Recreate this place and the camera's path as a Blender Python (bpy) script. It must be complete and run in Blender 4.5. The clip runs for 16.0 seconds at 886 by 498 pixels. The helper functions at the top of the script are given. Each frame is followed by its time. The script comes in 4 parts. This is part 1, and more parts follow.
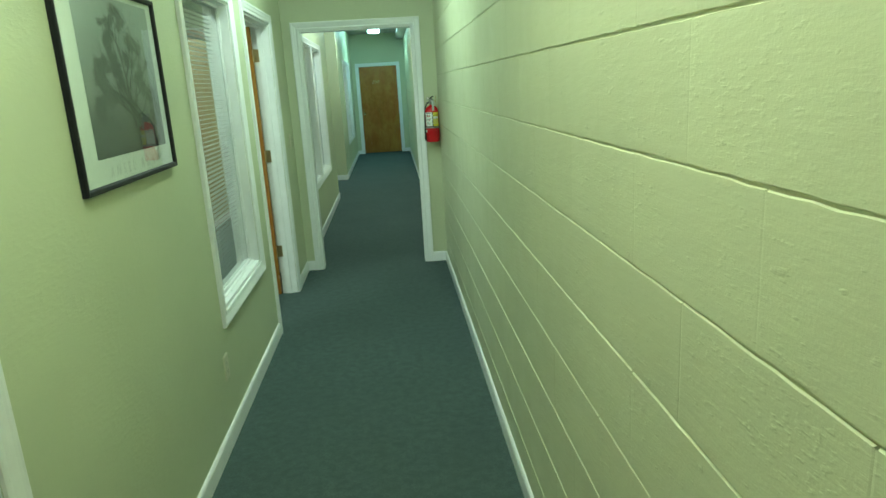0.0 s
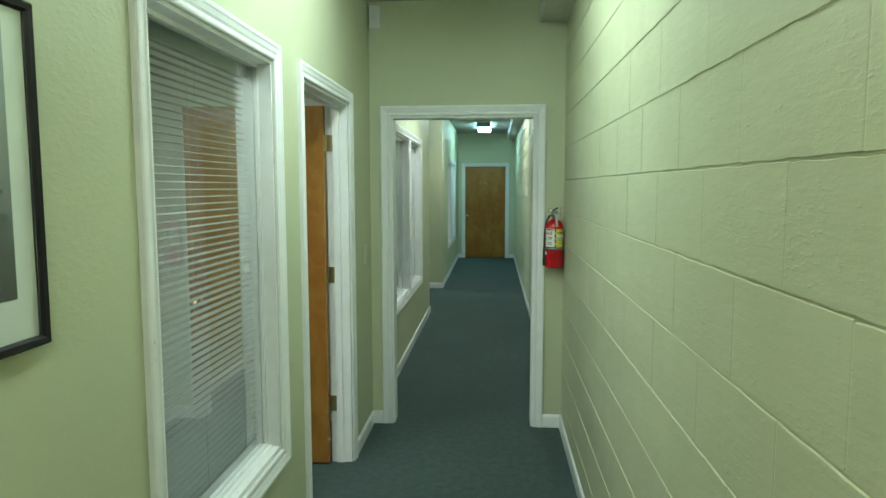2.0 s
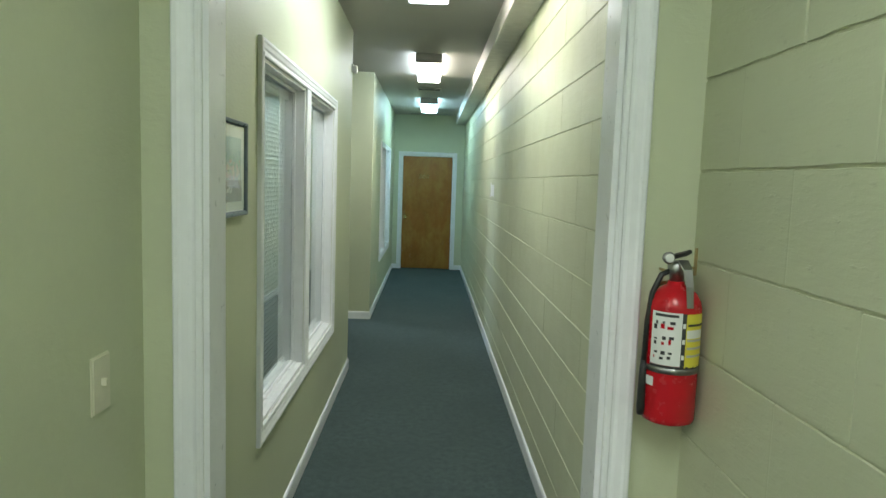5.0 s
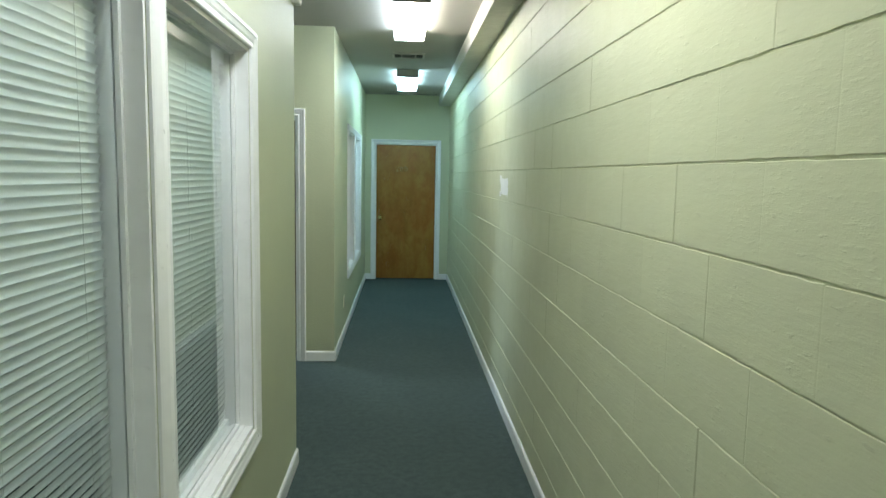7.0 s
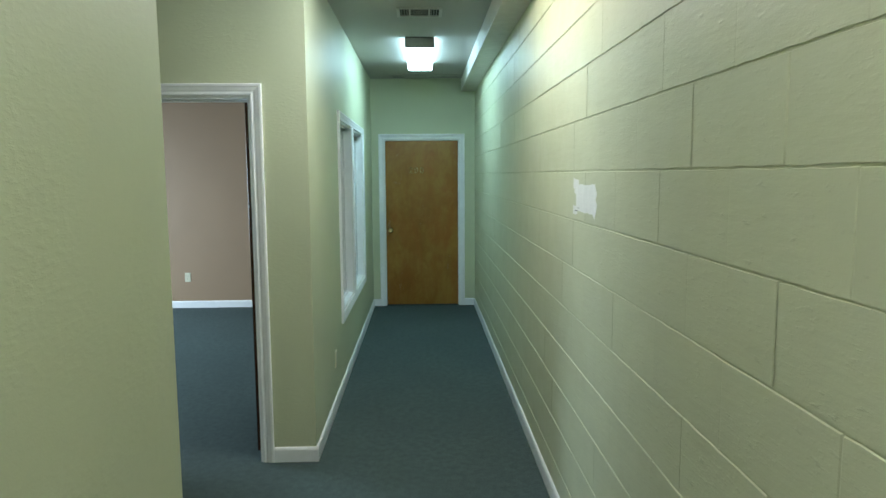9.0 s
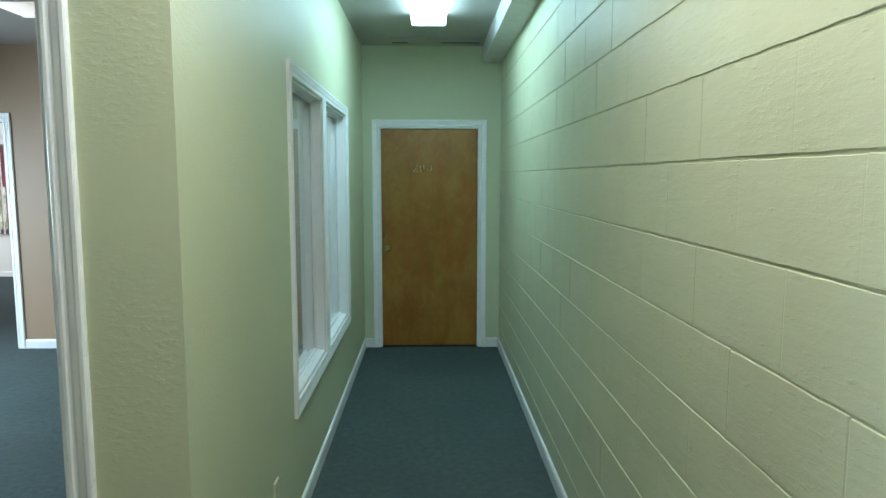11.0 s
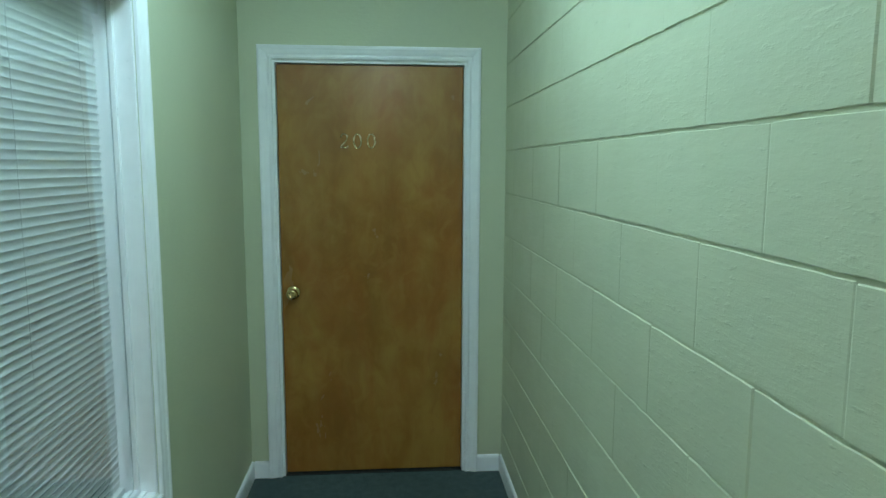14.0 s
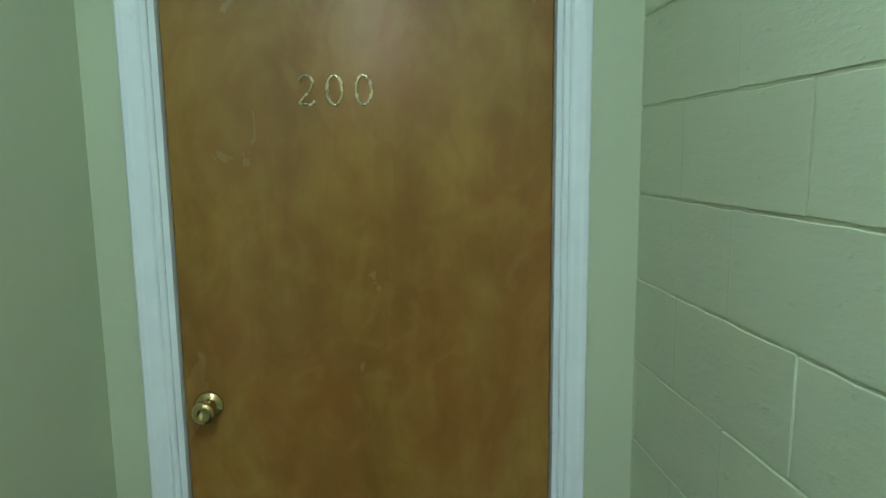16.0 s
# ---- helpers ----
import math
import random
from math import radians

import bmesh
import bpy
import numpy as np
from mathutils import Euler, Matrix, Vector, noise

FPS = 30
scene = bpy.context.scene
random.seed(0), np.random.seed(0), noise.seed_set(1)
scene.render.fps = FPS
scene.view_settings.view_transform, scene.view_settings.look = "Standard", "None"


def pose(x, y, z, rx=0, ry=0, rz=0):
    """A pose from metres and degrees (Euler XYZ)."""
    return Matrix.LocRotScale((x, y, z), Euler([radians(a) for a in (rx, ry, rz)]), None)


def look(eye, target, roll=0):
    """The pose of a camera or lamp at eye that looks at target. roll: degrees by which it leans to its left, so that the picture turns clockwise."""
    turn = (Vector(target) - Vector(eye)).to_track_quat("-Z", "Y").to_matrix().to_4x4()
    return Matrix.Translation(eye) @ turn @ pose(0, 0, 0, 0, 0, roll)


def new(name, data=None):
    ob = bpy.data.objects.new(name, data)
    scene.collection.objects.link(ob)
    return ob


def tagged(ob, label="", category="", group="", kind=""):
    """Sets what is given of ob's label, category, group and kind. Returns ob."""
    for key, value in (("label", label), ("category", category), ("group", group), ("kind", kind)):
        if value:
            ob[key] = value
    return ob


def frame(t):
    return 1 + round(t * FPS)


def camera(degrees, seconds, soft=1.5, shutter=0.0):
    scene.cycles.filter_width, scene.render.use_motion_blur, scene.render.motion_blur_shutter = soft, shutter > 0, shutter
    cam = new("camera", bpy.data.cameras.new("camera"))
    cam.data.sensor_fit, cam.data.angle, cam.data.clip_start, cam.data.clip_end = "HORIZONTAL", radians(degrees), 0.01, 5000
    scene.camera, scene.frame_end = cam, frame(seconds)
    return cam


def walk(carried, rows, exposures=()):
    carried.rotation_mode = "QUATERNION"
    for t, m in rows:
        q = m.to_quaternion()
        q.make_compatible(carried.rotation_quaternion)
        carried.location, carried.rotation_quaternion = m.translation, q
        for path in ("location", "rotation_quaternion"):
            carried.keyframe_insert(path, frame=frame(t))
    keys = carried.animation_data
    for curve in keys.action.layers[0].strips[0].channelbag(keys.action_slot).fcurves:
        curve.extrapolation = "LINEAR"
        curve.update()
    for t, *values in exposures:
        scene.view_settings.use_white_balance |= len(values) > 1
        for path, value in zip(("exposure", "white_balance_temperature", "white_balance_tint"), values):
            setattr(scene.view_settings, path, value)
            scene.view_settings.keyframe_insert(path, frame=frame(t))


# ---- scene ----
cam = camera(67.9, 16.0)
PATH = [
    (0, (-0.413, -3.394, 1.56), (-0.286, -1.459, 1.071), -3.4),
    (0.2, (-0.420, -3.216, 1.564), (-0.295, -1.287, 1.052), -5.0),
    (0.5, (-0.431, -2.995, 1.56), (-0.302, -1.052, 1.107), -5.3),
    (0.7, (-0.437, -2.864, 1.565), (-0.296, -0.913, 1.150), -4.3),
    (1, (-0.437, -2.635, 1.562), (-0.294, -0.707, 1.051), -4.1),
    (1.2, (-0.435, -2.467, 1.568), (-0.354, -0.519, 1.121), -4.0),
    (1.5, (-0.421, -2.249, 1.582), (-0.455, -0.265, 1.336), -2.6),
    (1.7, (-0.434, -2.101, 1.607), (-0.516, -0.117, 1.373), -1.3),
    (2, (-0.446, -1.908, 1.59), (-0.601, 0.077, 1.401), -0.1),
    (2.2, (-0.486, -1.709, 1.603), (-0.635, 0.281, 1.471), 0.9),
    (2.5, (-0.507, -1.488, 1.623), (-0.56, 0.509, 1.527), 2.1),
    (2.7, (-0.513, -1.265, 1.614), (-0.557, 0.733, 1.528), 1.4),
    (3, (-0.488, -1.028, 1.617), (-0.518, 0.971, 1.574), 0.9),
    (3.2, (-0.500, -0.839, 1.627), (-0.538, 1.159, 1.550), 1.7),
    (3.5, (-0.549, -0.546, 1.594), (-0.579, 1.452, 1.503), 2.0),
    (3.7, (-0.579, -0.357, 1.609), (-0.589, 1.639, 1.487), 2.6),
    (4, (-0.596, -0.087, 1.606), (-0.55, 1.901, 1.389), 2.6),
    (4.2, (-0.593, 0.116, 1.585), (-0.528, 2.106, 1.393), 2.3),
    (6.3, (-0.700, 2.109, 1.598), (-0.688, 4.096, 1.374), 1.1),
    (6.5, (-0.710, 2.315, 1.610), (-0.658, 4.300, 1.388), 1.25),
    (6.8, (-0.699, 2.585, 1.622), (-0.598, 4.569, 1.396), 1.3),
    (7, (-0.688, 2.790, 1.588), (-0.565, 4.773, 1.366), 1.1),
    (7.2, (-0.665, 2.965, 1.625), (-0.559, 4.950, 1.399), 0.6),
    (7.5, (-0.671, 3.261, 1.601), (-0.617, 5.247, 1.374), 0.1),
    (7.8, (-0.669, 3.582, 1.613), (-0.628, 5.568, 1.380), -0.2),
    (8, (-0.657, 3.778, 1.621), (-0.595, 5.763, 1.387), -0.7),
    (8.2, (-0.652, 3.965, 1.611), (-0.573, 5.950, 1.385), -0.9),
    (10.3, (-0.620, 5.995, 1.635), (-0.603, 7.982, 1.411), 0.7),
    (10.5, (-0.640, 6.222, 1.603), (-0.618, 8.209, 1.386), 0.5),
    (11, (-0.650, 6.700, 1.590), (-0.609, 8.688, 1.373), 0.0),
    (11.5, (-0.618, 7.195, 1.602), (-0.551, 9.182, 1.385), -0.2),
    (12, (-0.640, 7.675, 1.612), (-0.546, 9.661, 1.400), -0.3),
    (12.5, (-0.609, 8.125, 1.584), (-0.482, 10.112, 1.388), -0.6),
    (13, (-0.586, 8.612, 1.598), (-0.506, 10.599, 1.385), 0.0),
    (13.5, (-0.601, 9.087, 1.597), (-0.505, 11.071, 1.363), 0.0),
    (14, (-0.556, 9.576, 1.561), (-0.4, 11.553, 1.307), 0.2),
    (14.5, (-0.542, 9.996, 1.558), (-0.391, 11.968, 1.274), 0.3),
    (15, (-0.566, 10.439, 1.577), (-0.396, 12.408, 1.272), 0.1),
    (15.5, (-0.572, 10.849, 1.544), (-0.368, 12.816, 1.247), -0.1),
    (16, (-0.612, 11.243, 1.525), (-0.433, 13.214, 1.240), -0.65),
]
EXPOSURES = [(0.0, 0.02, 6400, -22), (0.6, 0.07, 6400, -15), (1.2, 0.06, 6420, -13), (2.1, -0.20, 6400, -3), (2.6, -0.22, 6450, 3), (3.2, -0.20, 6480, 7), (4.0, -0.08, 6500, 11), (6.5, 0.10, 6500, 10), (8.0, 0.0, 6500, 10), (10.5, 0.0, 6500, 10), (13.2, 0.05, 6500, 10), (14.6, 0.10, 6600, 12), (16.0, 0.38, 6850, 15)]
walk(cam, [(t, look(eye, target, roll)) for t, eye, target, roll in PATH], EXPOSURES)


# ---- plan (metres): block wall at x = 0, corridor runs along +y ----
XL = -1.257           # face of the left drywall
XW = XL - 0.118       # its room side
H = 2.765             # ceiling
Y_BACK, Y_PART, Y_P2, Y_END = -5.6, 2.372, 8.308, 12.772
Y_A2 = 6.305          # end of the left wall of the second stretch
X_ALC = -3.4
BLOCK_W, BLOCK_H = 0.4064, 0.2032

# ---- world ----
world = bpy.data.worlds.new("world")
scene.world = world
world.use_nodes = True
wn = world.node_tree
sky = wn.nodes.new("ShaderNodeTexSky")
sky.sky_type, sky.sun_disc, sky.sun_elevation, sky.sun_rotation = "NISHITA", False, radians(40), radians(200)
wn.links.new(sky.outputs[0], wn.nodes["Background"].inputs[0])
wn.nodes["Background"].inputs[1].default_value = 0.1

# ---- lamp levels ----
TUBE_WARM = ((1.0, 0.96, 0.84), 25.0)
TUBE_COOL = ((0.86, 1.0, 1.08), 25.0)
# same warm and cool tubes at lower power
TUBE_WARM_LOW = ((1.0, 0.96, 0.84), 22.0)
TUBE_COOL_LOW = ((0.86, 1.0, 1.08), 21.0)
TUBE_DIM = ((0.87, 1.0, 1.00), 16.0)
TUBE_TEAL = ((0.60, 1.0, 1.16), 20.0)
TUBE_MIX = ((0.87, 1.0, 1.00), 23.5)
TUBE_BRIGHT = ((0.86, 1.0, 0.95), 28.0)
TUBE_YELLOW = ((1.0, 0.97, 0.74), 38.0)


# ---- materials ----
def nodes_of(name):
    m = bpy.data.materials.new(name)
    m.use_nodes = True
    t = m.node_tree
    return m, t, t.nodes["Principled BSDF"]


def node(t, kind, **kw):
    n = t.nodes.new(kind)
    for key, value in kw.items():
        n.inputs[key.replace("_", " ")].default_value = value
    return n


def coords(t, scale=(1, 1, 1)):
    g = t.nodes.new("ShaderNodeNewGeometry")
    m = t.nodes.new("ShaderNodeMapping")
    m.inputs["Scale"].default_value = scale
    t.links.new(g.outputs["Position"], m.inputs["Vector"])
    return m.outputs["Vector"]


def ramp(t, fac, stops):
    r = t.nodes.new("ShaderNodeValToRGB")
    e = r.color_ramp.elements
    while len(e) < len(stops):
        e.new(0.5)
    for el, (p, c) in zip(e, stops):
        el.position, el.color = p, (*c, 1) if len(c) == 3 else c
    t.links.new(fac, r.inputs[0])
    return r.outputs[0]


def mix(t, fac, a, b, mode="MIX"):
    m = t.nodes.new("ShaderNodeMix")
    m.data_type, m.blend_type = "RGBA", mode
    for sock, v in ((m.inputs[0], fac), (m.inputs[6], a), (m.inputs[7], b)):
        if hasattr(v, "is_linked"):
            t.links.new(v, sock)
        else:
            sock.default_value = v if isinstance(v, float) else (*v, 1)
    return m.outputs[2]


def noise_of(t, vec, scale, detail=3.0, rough=0.55, out="Fac"):
    n = node(t, "ShaderNodeTexNoise", Scale=scale, Detail=detail, Roughness=rough)
    t.links.new(vec, n.inputs["Vector"])
    return n.outputs[out]


def bump(t, b, height, strength, dist, under=None):
    n = node(t, "ShaderNodeBump", Strength=strength, Distance=dist)
    t.links.new(height, n.inputs["Height"])
    if under is not None:
        t.links.new(under, n.inputs["Normal"])
    t.links.new(n.outputs[0], b.inputs["Normal"])
    return n.outputs[0]


def plain(name, col, rough=0.5, metal=0.0, var=0.08, scale=14.0, bumpy=0.0, bscale=60.0):
    """Paint, plastic or metal: one colour with slight cloudy change and fine relief."""
    m, t, b = nodes_of(name)
    v = coords(t)
    n = noise_of(t, v, scale, 4.0)
    lo, hi = tuple(max(0, c * (1 - var)) for c in col), tuple(min(1, c * (1 + var)) for c in col)
    t.links.new(ramp(t, n, [(0.3, lo), (0.7, hi)]), b.inputs["Base Color"])
    t.links.new(ramp(t, noise_of(t, v, scale * 3), [(0.3, (rough * 0.85,) * 3), (0.7, (min(1, rough * 1.15),) * 3)]), b.inputs["Roughness"])
    b.inputs["Metallic"].default_value = metal
    if bumpy:
        bump(t, b, noise_of(t, v, bscale, 3.0), bumpy, 0.004)
    return m


def wall_paint(name, col, texture=0.35):
    """Rolled wall paint over knock-down texture."""
    m, t, b = nodes_of(name)
    v = coords(t)
    big = noise_of(t, v, 0.9, 3.0)
    fine = noise_of(t, v, 45.0, 4.0)
    c = ramp(t, big, [(0.3, tuple(x * 0.93 for x in col)), (0.7, tuple(min(1, x * 1.05) for x in col))])
    c = mix(t, ramp(t, fine, [(0.35, (0, 0, 0)), (0.75, (0.25, 0.25, 0.25))]), c, tuple(min(1, x * 1.08) for x in col))
    t.links.new(c, b.inputs["Base Color"])
    b.inputs["Roughness"].default_value = 0.5
    # flattened splats of texture under the paint, and roller stipple
    splat = ramp(t, noise_of(t, coords(t, (0.7, 0.7, 1.5)), 58.0, 3.0, 0.5), [(0.45, (0, 0, 0)), (0.68, (1, 1, 1))])
    patchy = ramp(t, noise_of(t, v, 2.3, 2.0), [(0.4, (0.15, 0.15, 0.15)), (0.65, (1, 1, 1))])
    n1 = bump(t, b, mix(t, 1.0, splat, patchy, "MULTIPLY"), texture, 0.0022)
    bump(t, b, noise_of(t, v, 260.0, 2.0), 0.18, 0.0015, n1)
    return m


def block_paint(name, col):
    """Thick semi-gloss paint on concrete block: pits, drips and a soft grain; each block a touch different."""
    m, t, b = nodes_of(name)
    v = coords(t)
    info = t.nodes.new("ShaderNodeObjectInfo")
    geo = t.nodes.new("ShaderNodeNewGeometry")
    vary = t.nodes.new("ShaderNodeMath")
    vary.operation = "ADD"
    t.links.new(info.outputs["Random"], vary.inputs[0])
    t.links.new(geo.outputs["Random Per Island"], vary.inputs[1])
    half = t.nodes.new("ShaderNodeMath")
    half.operation = "MULTIPLY"
    half.inputs[1].default_value = 0.5
    t.links.new(vary.outputs[0], half.inputs[0])
    c = ramp(t, half.outputs[0], [(0.1, tuple(x * 0.96 for x in col)), (0.9, tuple(min(1, x * 1.04) for x in col))])
    cloud = noise_of(t, v, 3.0, 5.0)
    c = mix(t, ramp(t, cloud, [(0.35, (0, 0, 0)), (0.75, (0.5, 0.5, 0.5))]), c, tuple(x * 0.9 for x in col))
    pits = ramp(t, noise_of(t, coords(t, (1, 0.4, 1.1)), 48.0, 3.0), [(0.64, (0, 0, 0)), (0.74, (1, 1, 1))])
    c = mix(t, mix(t, 1.0, pits, (0.4, 0.4, 0.4), "MULTIPLY"), c, tuple(x * 0.8 for x in col))
    t.links.new(c, b.inputs["Base Color"])
    t.links.new(ramp(t, noise_of(t, v, 9.0), [(0.3, (0.41,) * 3), (0.7, (0.54,) * 3)]), b.inputs["Roughness"])
    n0 = bump(t, b, noise_of(t, coords(t, (1, 0.34, 1.5)), 26.0, 5.0, 0.6), 0.27, 0.006)
    n1 = bump(t, b, pits, 0.3, 0.002, n0)
    ridge = ramp(t, noise_of(t, coords(t, (1, 0.5, 1.4)), 85.0, 2.0, 0.5), [(0.54, (0, 0, 0)), (0.66, (1, 1, 1))])
    where = ramp(t, noise_of(t, v, 5.5, 3.0), [(0.42, (0.05, 0.05, 0.05)), (0.62, (1, 1, 1))])
    n2 = bump(t, b, mix(t, 1.0, ridge, where, "MULTIPLY"), 0.20, 0.0018, n1)
    bump(t, b, noise_of(t, v, 190.0, 3.0), 0.14, 0.002, n2)
    return m


def carpet_mat(name, col):
    m, t, b = nodes_of(name)
    v = coords(t)
    tuft = node(t, "ShaderNodeTexVoronoi", Scale=210.0)
    t.links.new(v, tuft.inputs["Vector"])
    big = noise_of(t, v, 1.6, 4.0)
    mid = noise_of(t, v, 24.0, 3.0)
    c = ramp(t, big, [(0.3, tuple(x * 0.84 for x in col)), (0.7, tuple(x * 1.12 for x in col))])
    c = mix(t, ramp(t, mid, [(0.38, (0, 0, 0)), (0.66, (0.8, 0.8, 0.8))]), c, tuple(x * 0.62 for x in col))
    c = mix(t, ramp(t, tuft.outputs["Distance"], [(0.0, (0, 0, 0)), (0.8, (0.8, 0.8, 0.8))]), c, tuple(x * 0.6 for x in col))
    t.links.new(c, b.inputs["Base Color"])
    b.inputs["Roughness"].default_value = 0.95
    b.inputs["Specular IOR Level"].default_value = 0.15
    n0 = bump(t, b, tuft.outputs["Distance"], 0.6, -0.004)
    bump(t, b, mid, 0.35, 0.006, n0)
    return m


def wood_mat(name, dark, mid, light):
    """Stained birch veneer: tall cloudy figure, curly blotches, red streaks, fine pores."""
    m, t, b = nodes_of(name)
    v = coords(t, (3.4, 3.4, 0.75))
    warp = noise_of(t, v, 1.7, 5.0, 0.5)
    c = ramp(t, warp, [(0.22, dark), (0.5, mid), (0.82, light)])
    n = node(t, "ShaderNodeTexNoise", Scale=2.6, Detail=5.0, Roughness=0.6, Distortion=0.9)
    t.links.new(coords(t, (1.5, 1.5, 0.9)), n.inputs["Vector"])
    curl = n.outputs["Fac"]
    c = mix(t, ramp(t, curl, [(0.38, (0.42, 0.42, 0.42)), (0.56, (0, 0, 0))]), c, light)
    c = mix(t, ramp(t, curl, [(0.5, (0, 0, 0)), (0.7, (0.3, 0.3, 0.3))]), c, dark)
    red = node(t, "ShaderNodeTexNoise", Scale=1.5, Detail=5.0, Roughness=0.6, Distortion=0.8)
    t.links.new(coords(t, (2.2, 2.2, 0.7)), red.inputs["Vector"])
    c = mix(t, ramp(t, red.outputs["Fac"], [(0.48, (0, 0, 0)), (0.64, (0.45, 0.45, 0.45))]), c, (dark[0] * 1.3, dark[1] * 0.82, dark[2] * 0.9))
    fig = node(t, "ShaderNodeTexNoise", Scale=6.5, Detail=3.0, Roughness=0.5, Distortion=1.6)
    t.links.new(coords(t, (1.5, 1.5, 1.0)), fig.inputs["Vector"])
    c = mix(t, ramp(t, fig.outputs["Fac"], [(0.36, (0.24, 0.24, 0.24)), (0.48, (0, 0, 0))]), c, dark)
    c = mix(t, ramp(t, fig.outputs["Fac"], [(0.53, (0, 0, 0)), (0.66, (0.24, 0.24, 0.24))]), c, light)
    pore = noise_of(t, coords(t, (60, 60, 2.0)), 3.0, 2.0)
    c = mix(t, ramp(t, pore, [(0.4, (0, 0, 0)), (0.8, (0.12, 0.12, 0.12))]), c, dark)
    t.links.new(c, b.inputs["Base Color"])
    t.links.new(ramp(t, curl, [(0.3, (0.20,) * 3), (0.7, (0.28,) * 3)]), b.inputs["Roughness"])
    return m


def glass_mat(name):
    m, t, b = nodes_of(name)
    b.inputs["Base Color"].default_value = (0.93, 0.97, 0.95, 1)
    b.inputs["Roughness"].default_value = 0.01
    b.inputs["Transmission Weight"].default_value = 1.0
    b.inputs["IOR"].default_value = 1.45
    return m


def glow(name, col, strength):
    m, t, b = nodes_of(name)
    b.inputs["Base Color"].default_value = (0.9, 0.9, 0.9, 1)
    b.inputs["Emission Color"].default_value = (*col, 1)
    b.inputs["Emission Strength"].default_value = strength
    return m


GREEN = (0.53, 0.56, 0.39)
M_WALL = wall_paint("green_wall_paint", GREEN, 0.25)
M_BLOCK = block_paint("green_block_paint", (0.57, 0.59, 0.415))
M_JOINT = plain("painted_mortar", (0.52, 0.54, 0.37), 0.6, bumpy=0.4)
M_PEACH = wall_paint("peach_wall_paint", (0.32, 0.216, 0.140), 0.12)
M_OFFICE = wall_paint("office_wall_paint", (0.74, 0.76, 0.70), 0.2)
# white ceiling darkened to grey in colour, holding down its bounce light
M_CEIL = wall_paint("greyed_ceiling_paint", (0.40, 0.39, 0.365), 0.3)
M_SOFFIT = plain("soffit_paint", (0.58, 0.57, 0.545), 0.45, bumpy=0.15, bscale=30)
M_TRIM = plain("white_trim_paint", (0.82, 0.83, 0.845), 0.32, var=0.03, bumpy=0.06, bscale=25)
M_CARPET = carpet_mat("teal_carpet", (0.098, 0.138, 0.139))
M_DOOR = wood_mat("stained_birch", (0.22, 0.092, 0.019), (0.31, 0.147, 0.030), (0.40, 0.212, 0.050))
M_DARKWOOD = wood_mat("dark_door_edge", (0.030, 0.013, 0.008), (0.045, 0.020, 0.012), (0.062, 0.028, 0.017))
M_BRASS = plain("brass", (0.62, 0.47, 0.22), 0.2, 1.0, 0.06)
M_OLDBRASS = plain("dull_brass", (0.42, 0.33, 0.18), 0.38, 1.0, 0.12)
M_NUMERAL = plain("aged_brass", (0.74, 0.61, 0.37), 0.27, 1.0, 0.08)
M_STEEL = plain("steel", (0.34, 0.34, 0.33), 0.36, 1.0)
M_GLASS = glass_mat("window_glass")
M_SLAT = plain("blind_slat", (0.70, 0.77, 0.765), 0.45, var=0.02)
# slat colour darkened to offset the strong office lamp behind
M_SLAT_DIMMED = plain("blind_slat_dimmed", (0.30, 0.32, 0.31), 0.45, var=0.02)
M_SLAT_TAUPE = plain("blind_slat_taupe", (0.60, 0.61, 0.59), 0.45, var=0.02)
M_RED = plain("red_enamel", (0.50, 0.008, 0.016), 0.25, var=0.05)
M_BLACK = plain("black_plastic", (0.02, 0.022, 0.02), 0.35)
M_FRAME = plain("black_frame", (0.012, 0.012, 0.014), 0.42)
M_FRAME.node_tree.nodes["Principled BSDF"].inputs["Specular IOR Level"].default_value = 0.2
M_BLUEFRAME = plain("slate_frame", (0.10, 0.145, 0.17), 0.3)
M_CREAM = plain("cream_plastic", (0.62, 0.60, 0.46), 0.35, var=0.03)
M_WHITEP = plain("white_plastic", (0.74, 0.74, 0.71), 0.4, var=0.03)
M_PAPER = plain("mat_board", (0.66, 0.68, 0.60), 0.7, var=0.02)
M_PRIMER = plain("white_primer", (0.80, 0.81, 0.79), 0.6, var=0.05, bumpy=0.5, bscale=70)
M_DARK = plain("dark_slot_and_shadow", (0.02, 0.02, 0.02), 0.8)
M_WHITELABEL = plain("label_white", (0.75, 0.75, 0.72), 0.5, var=0.03)
M_YELLOW = plain("label_yellow", (0.72, 0.62, 0.06), 0.5, var=0.05)
M_INK = plain("ink", (0.03, 0.03, 0.03), 0.6)
M_GREYINK = plain("grey_ink", (0.44, 0.45, 0.40), 0.7)


# ---- mesh helpers ----
def box(bm, x0, y0, z0, x1, y1, z1):
    vs = [bm.verts.new(p) for p in ((x0, y0, z0), (x1, y0, z0), (x1, y1, z0), (x0, y1, z0), (x0, y0, z1), (x1, y0, z1), (x1, y1, z1), (x0, y1, z1))]
    for f in ((0, 3, 2, 1), (4, 5, 6, 7), (0, 1, 5, 4), (1, 2, 6, 5), (2, 3, 7, 6), (3, 0, 4, 7)):
        bm.faces.new([vs[i] for i in f])


def boxes(*dims, bevel=0.0, seg=2):
    bm = bmesh.new()
    for d in dims:
        box(bm, *d)
    if bevel:
        bmesh.ops.bevel(bm, geom=bm.edges[:], offset=bevel, segments=seg, profile=0.5, affect="EDGES")
    return bm


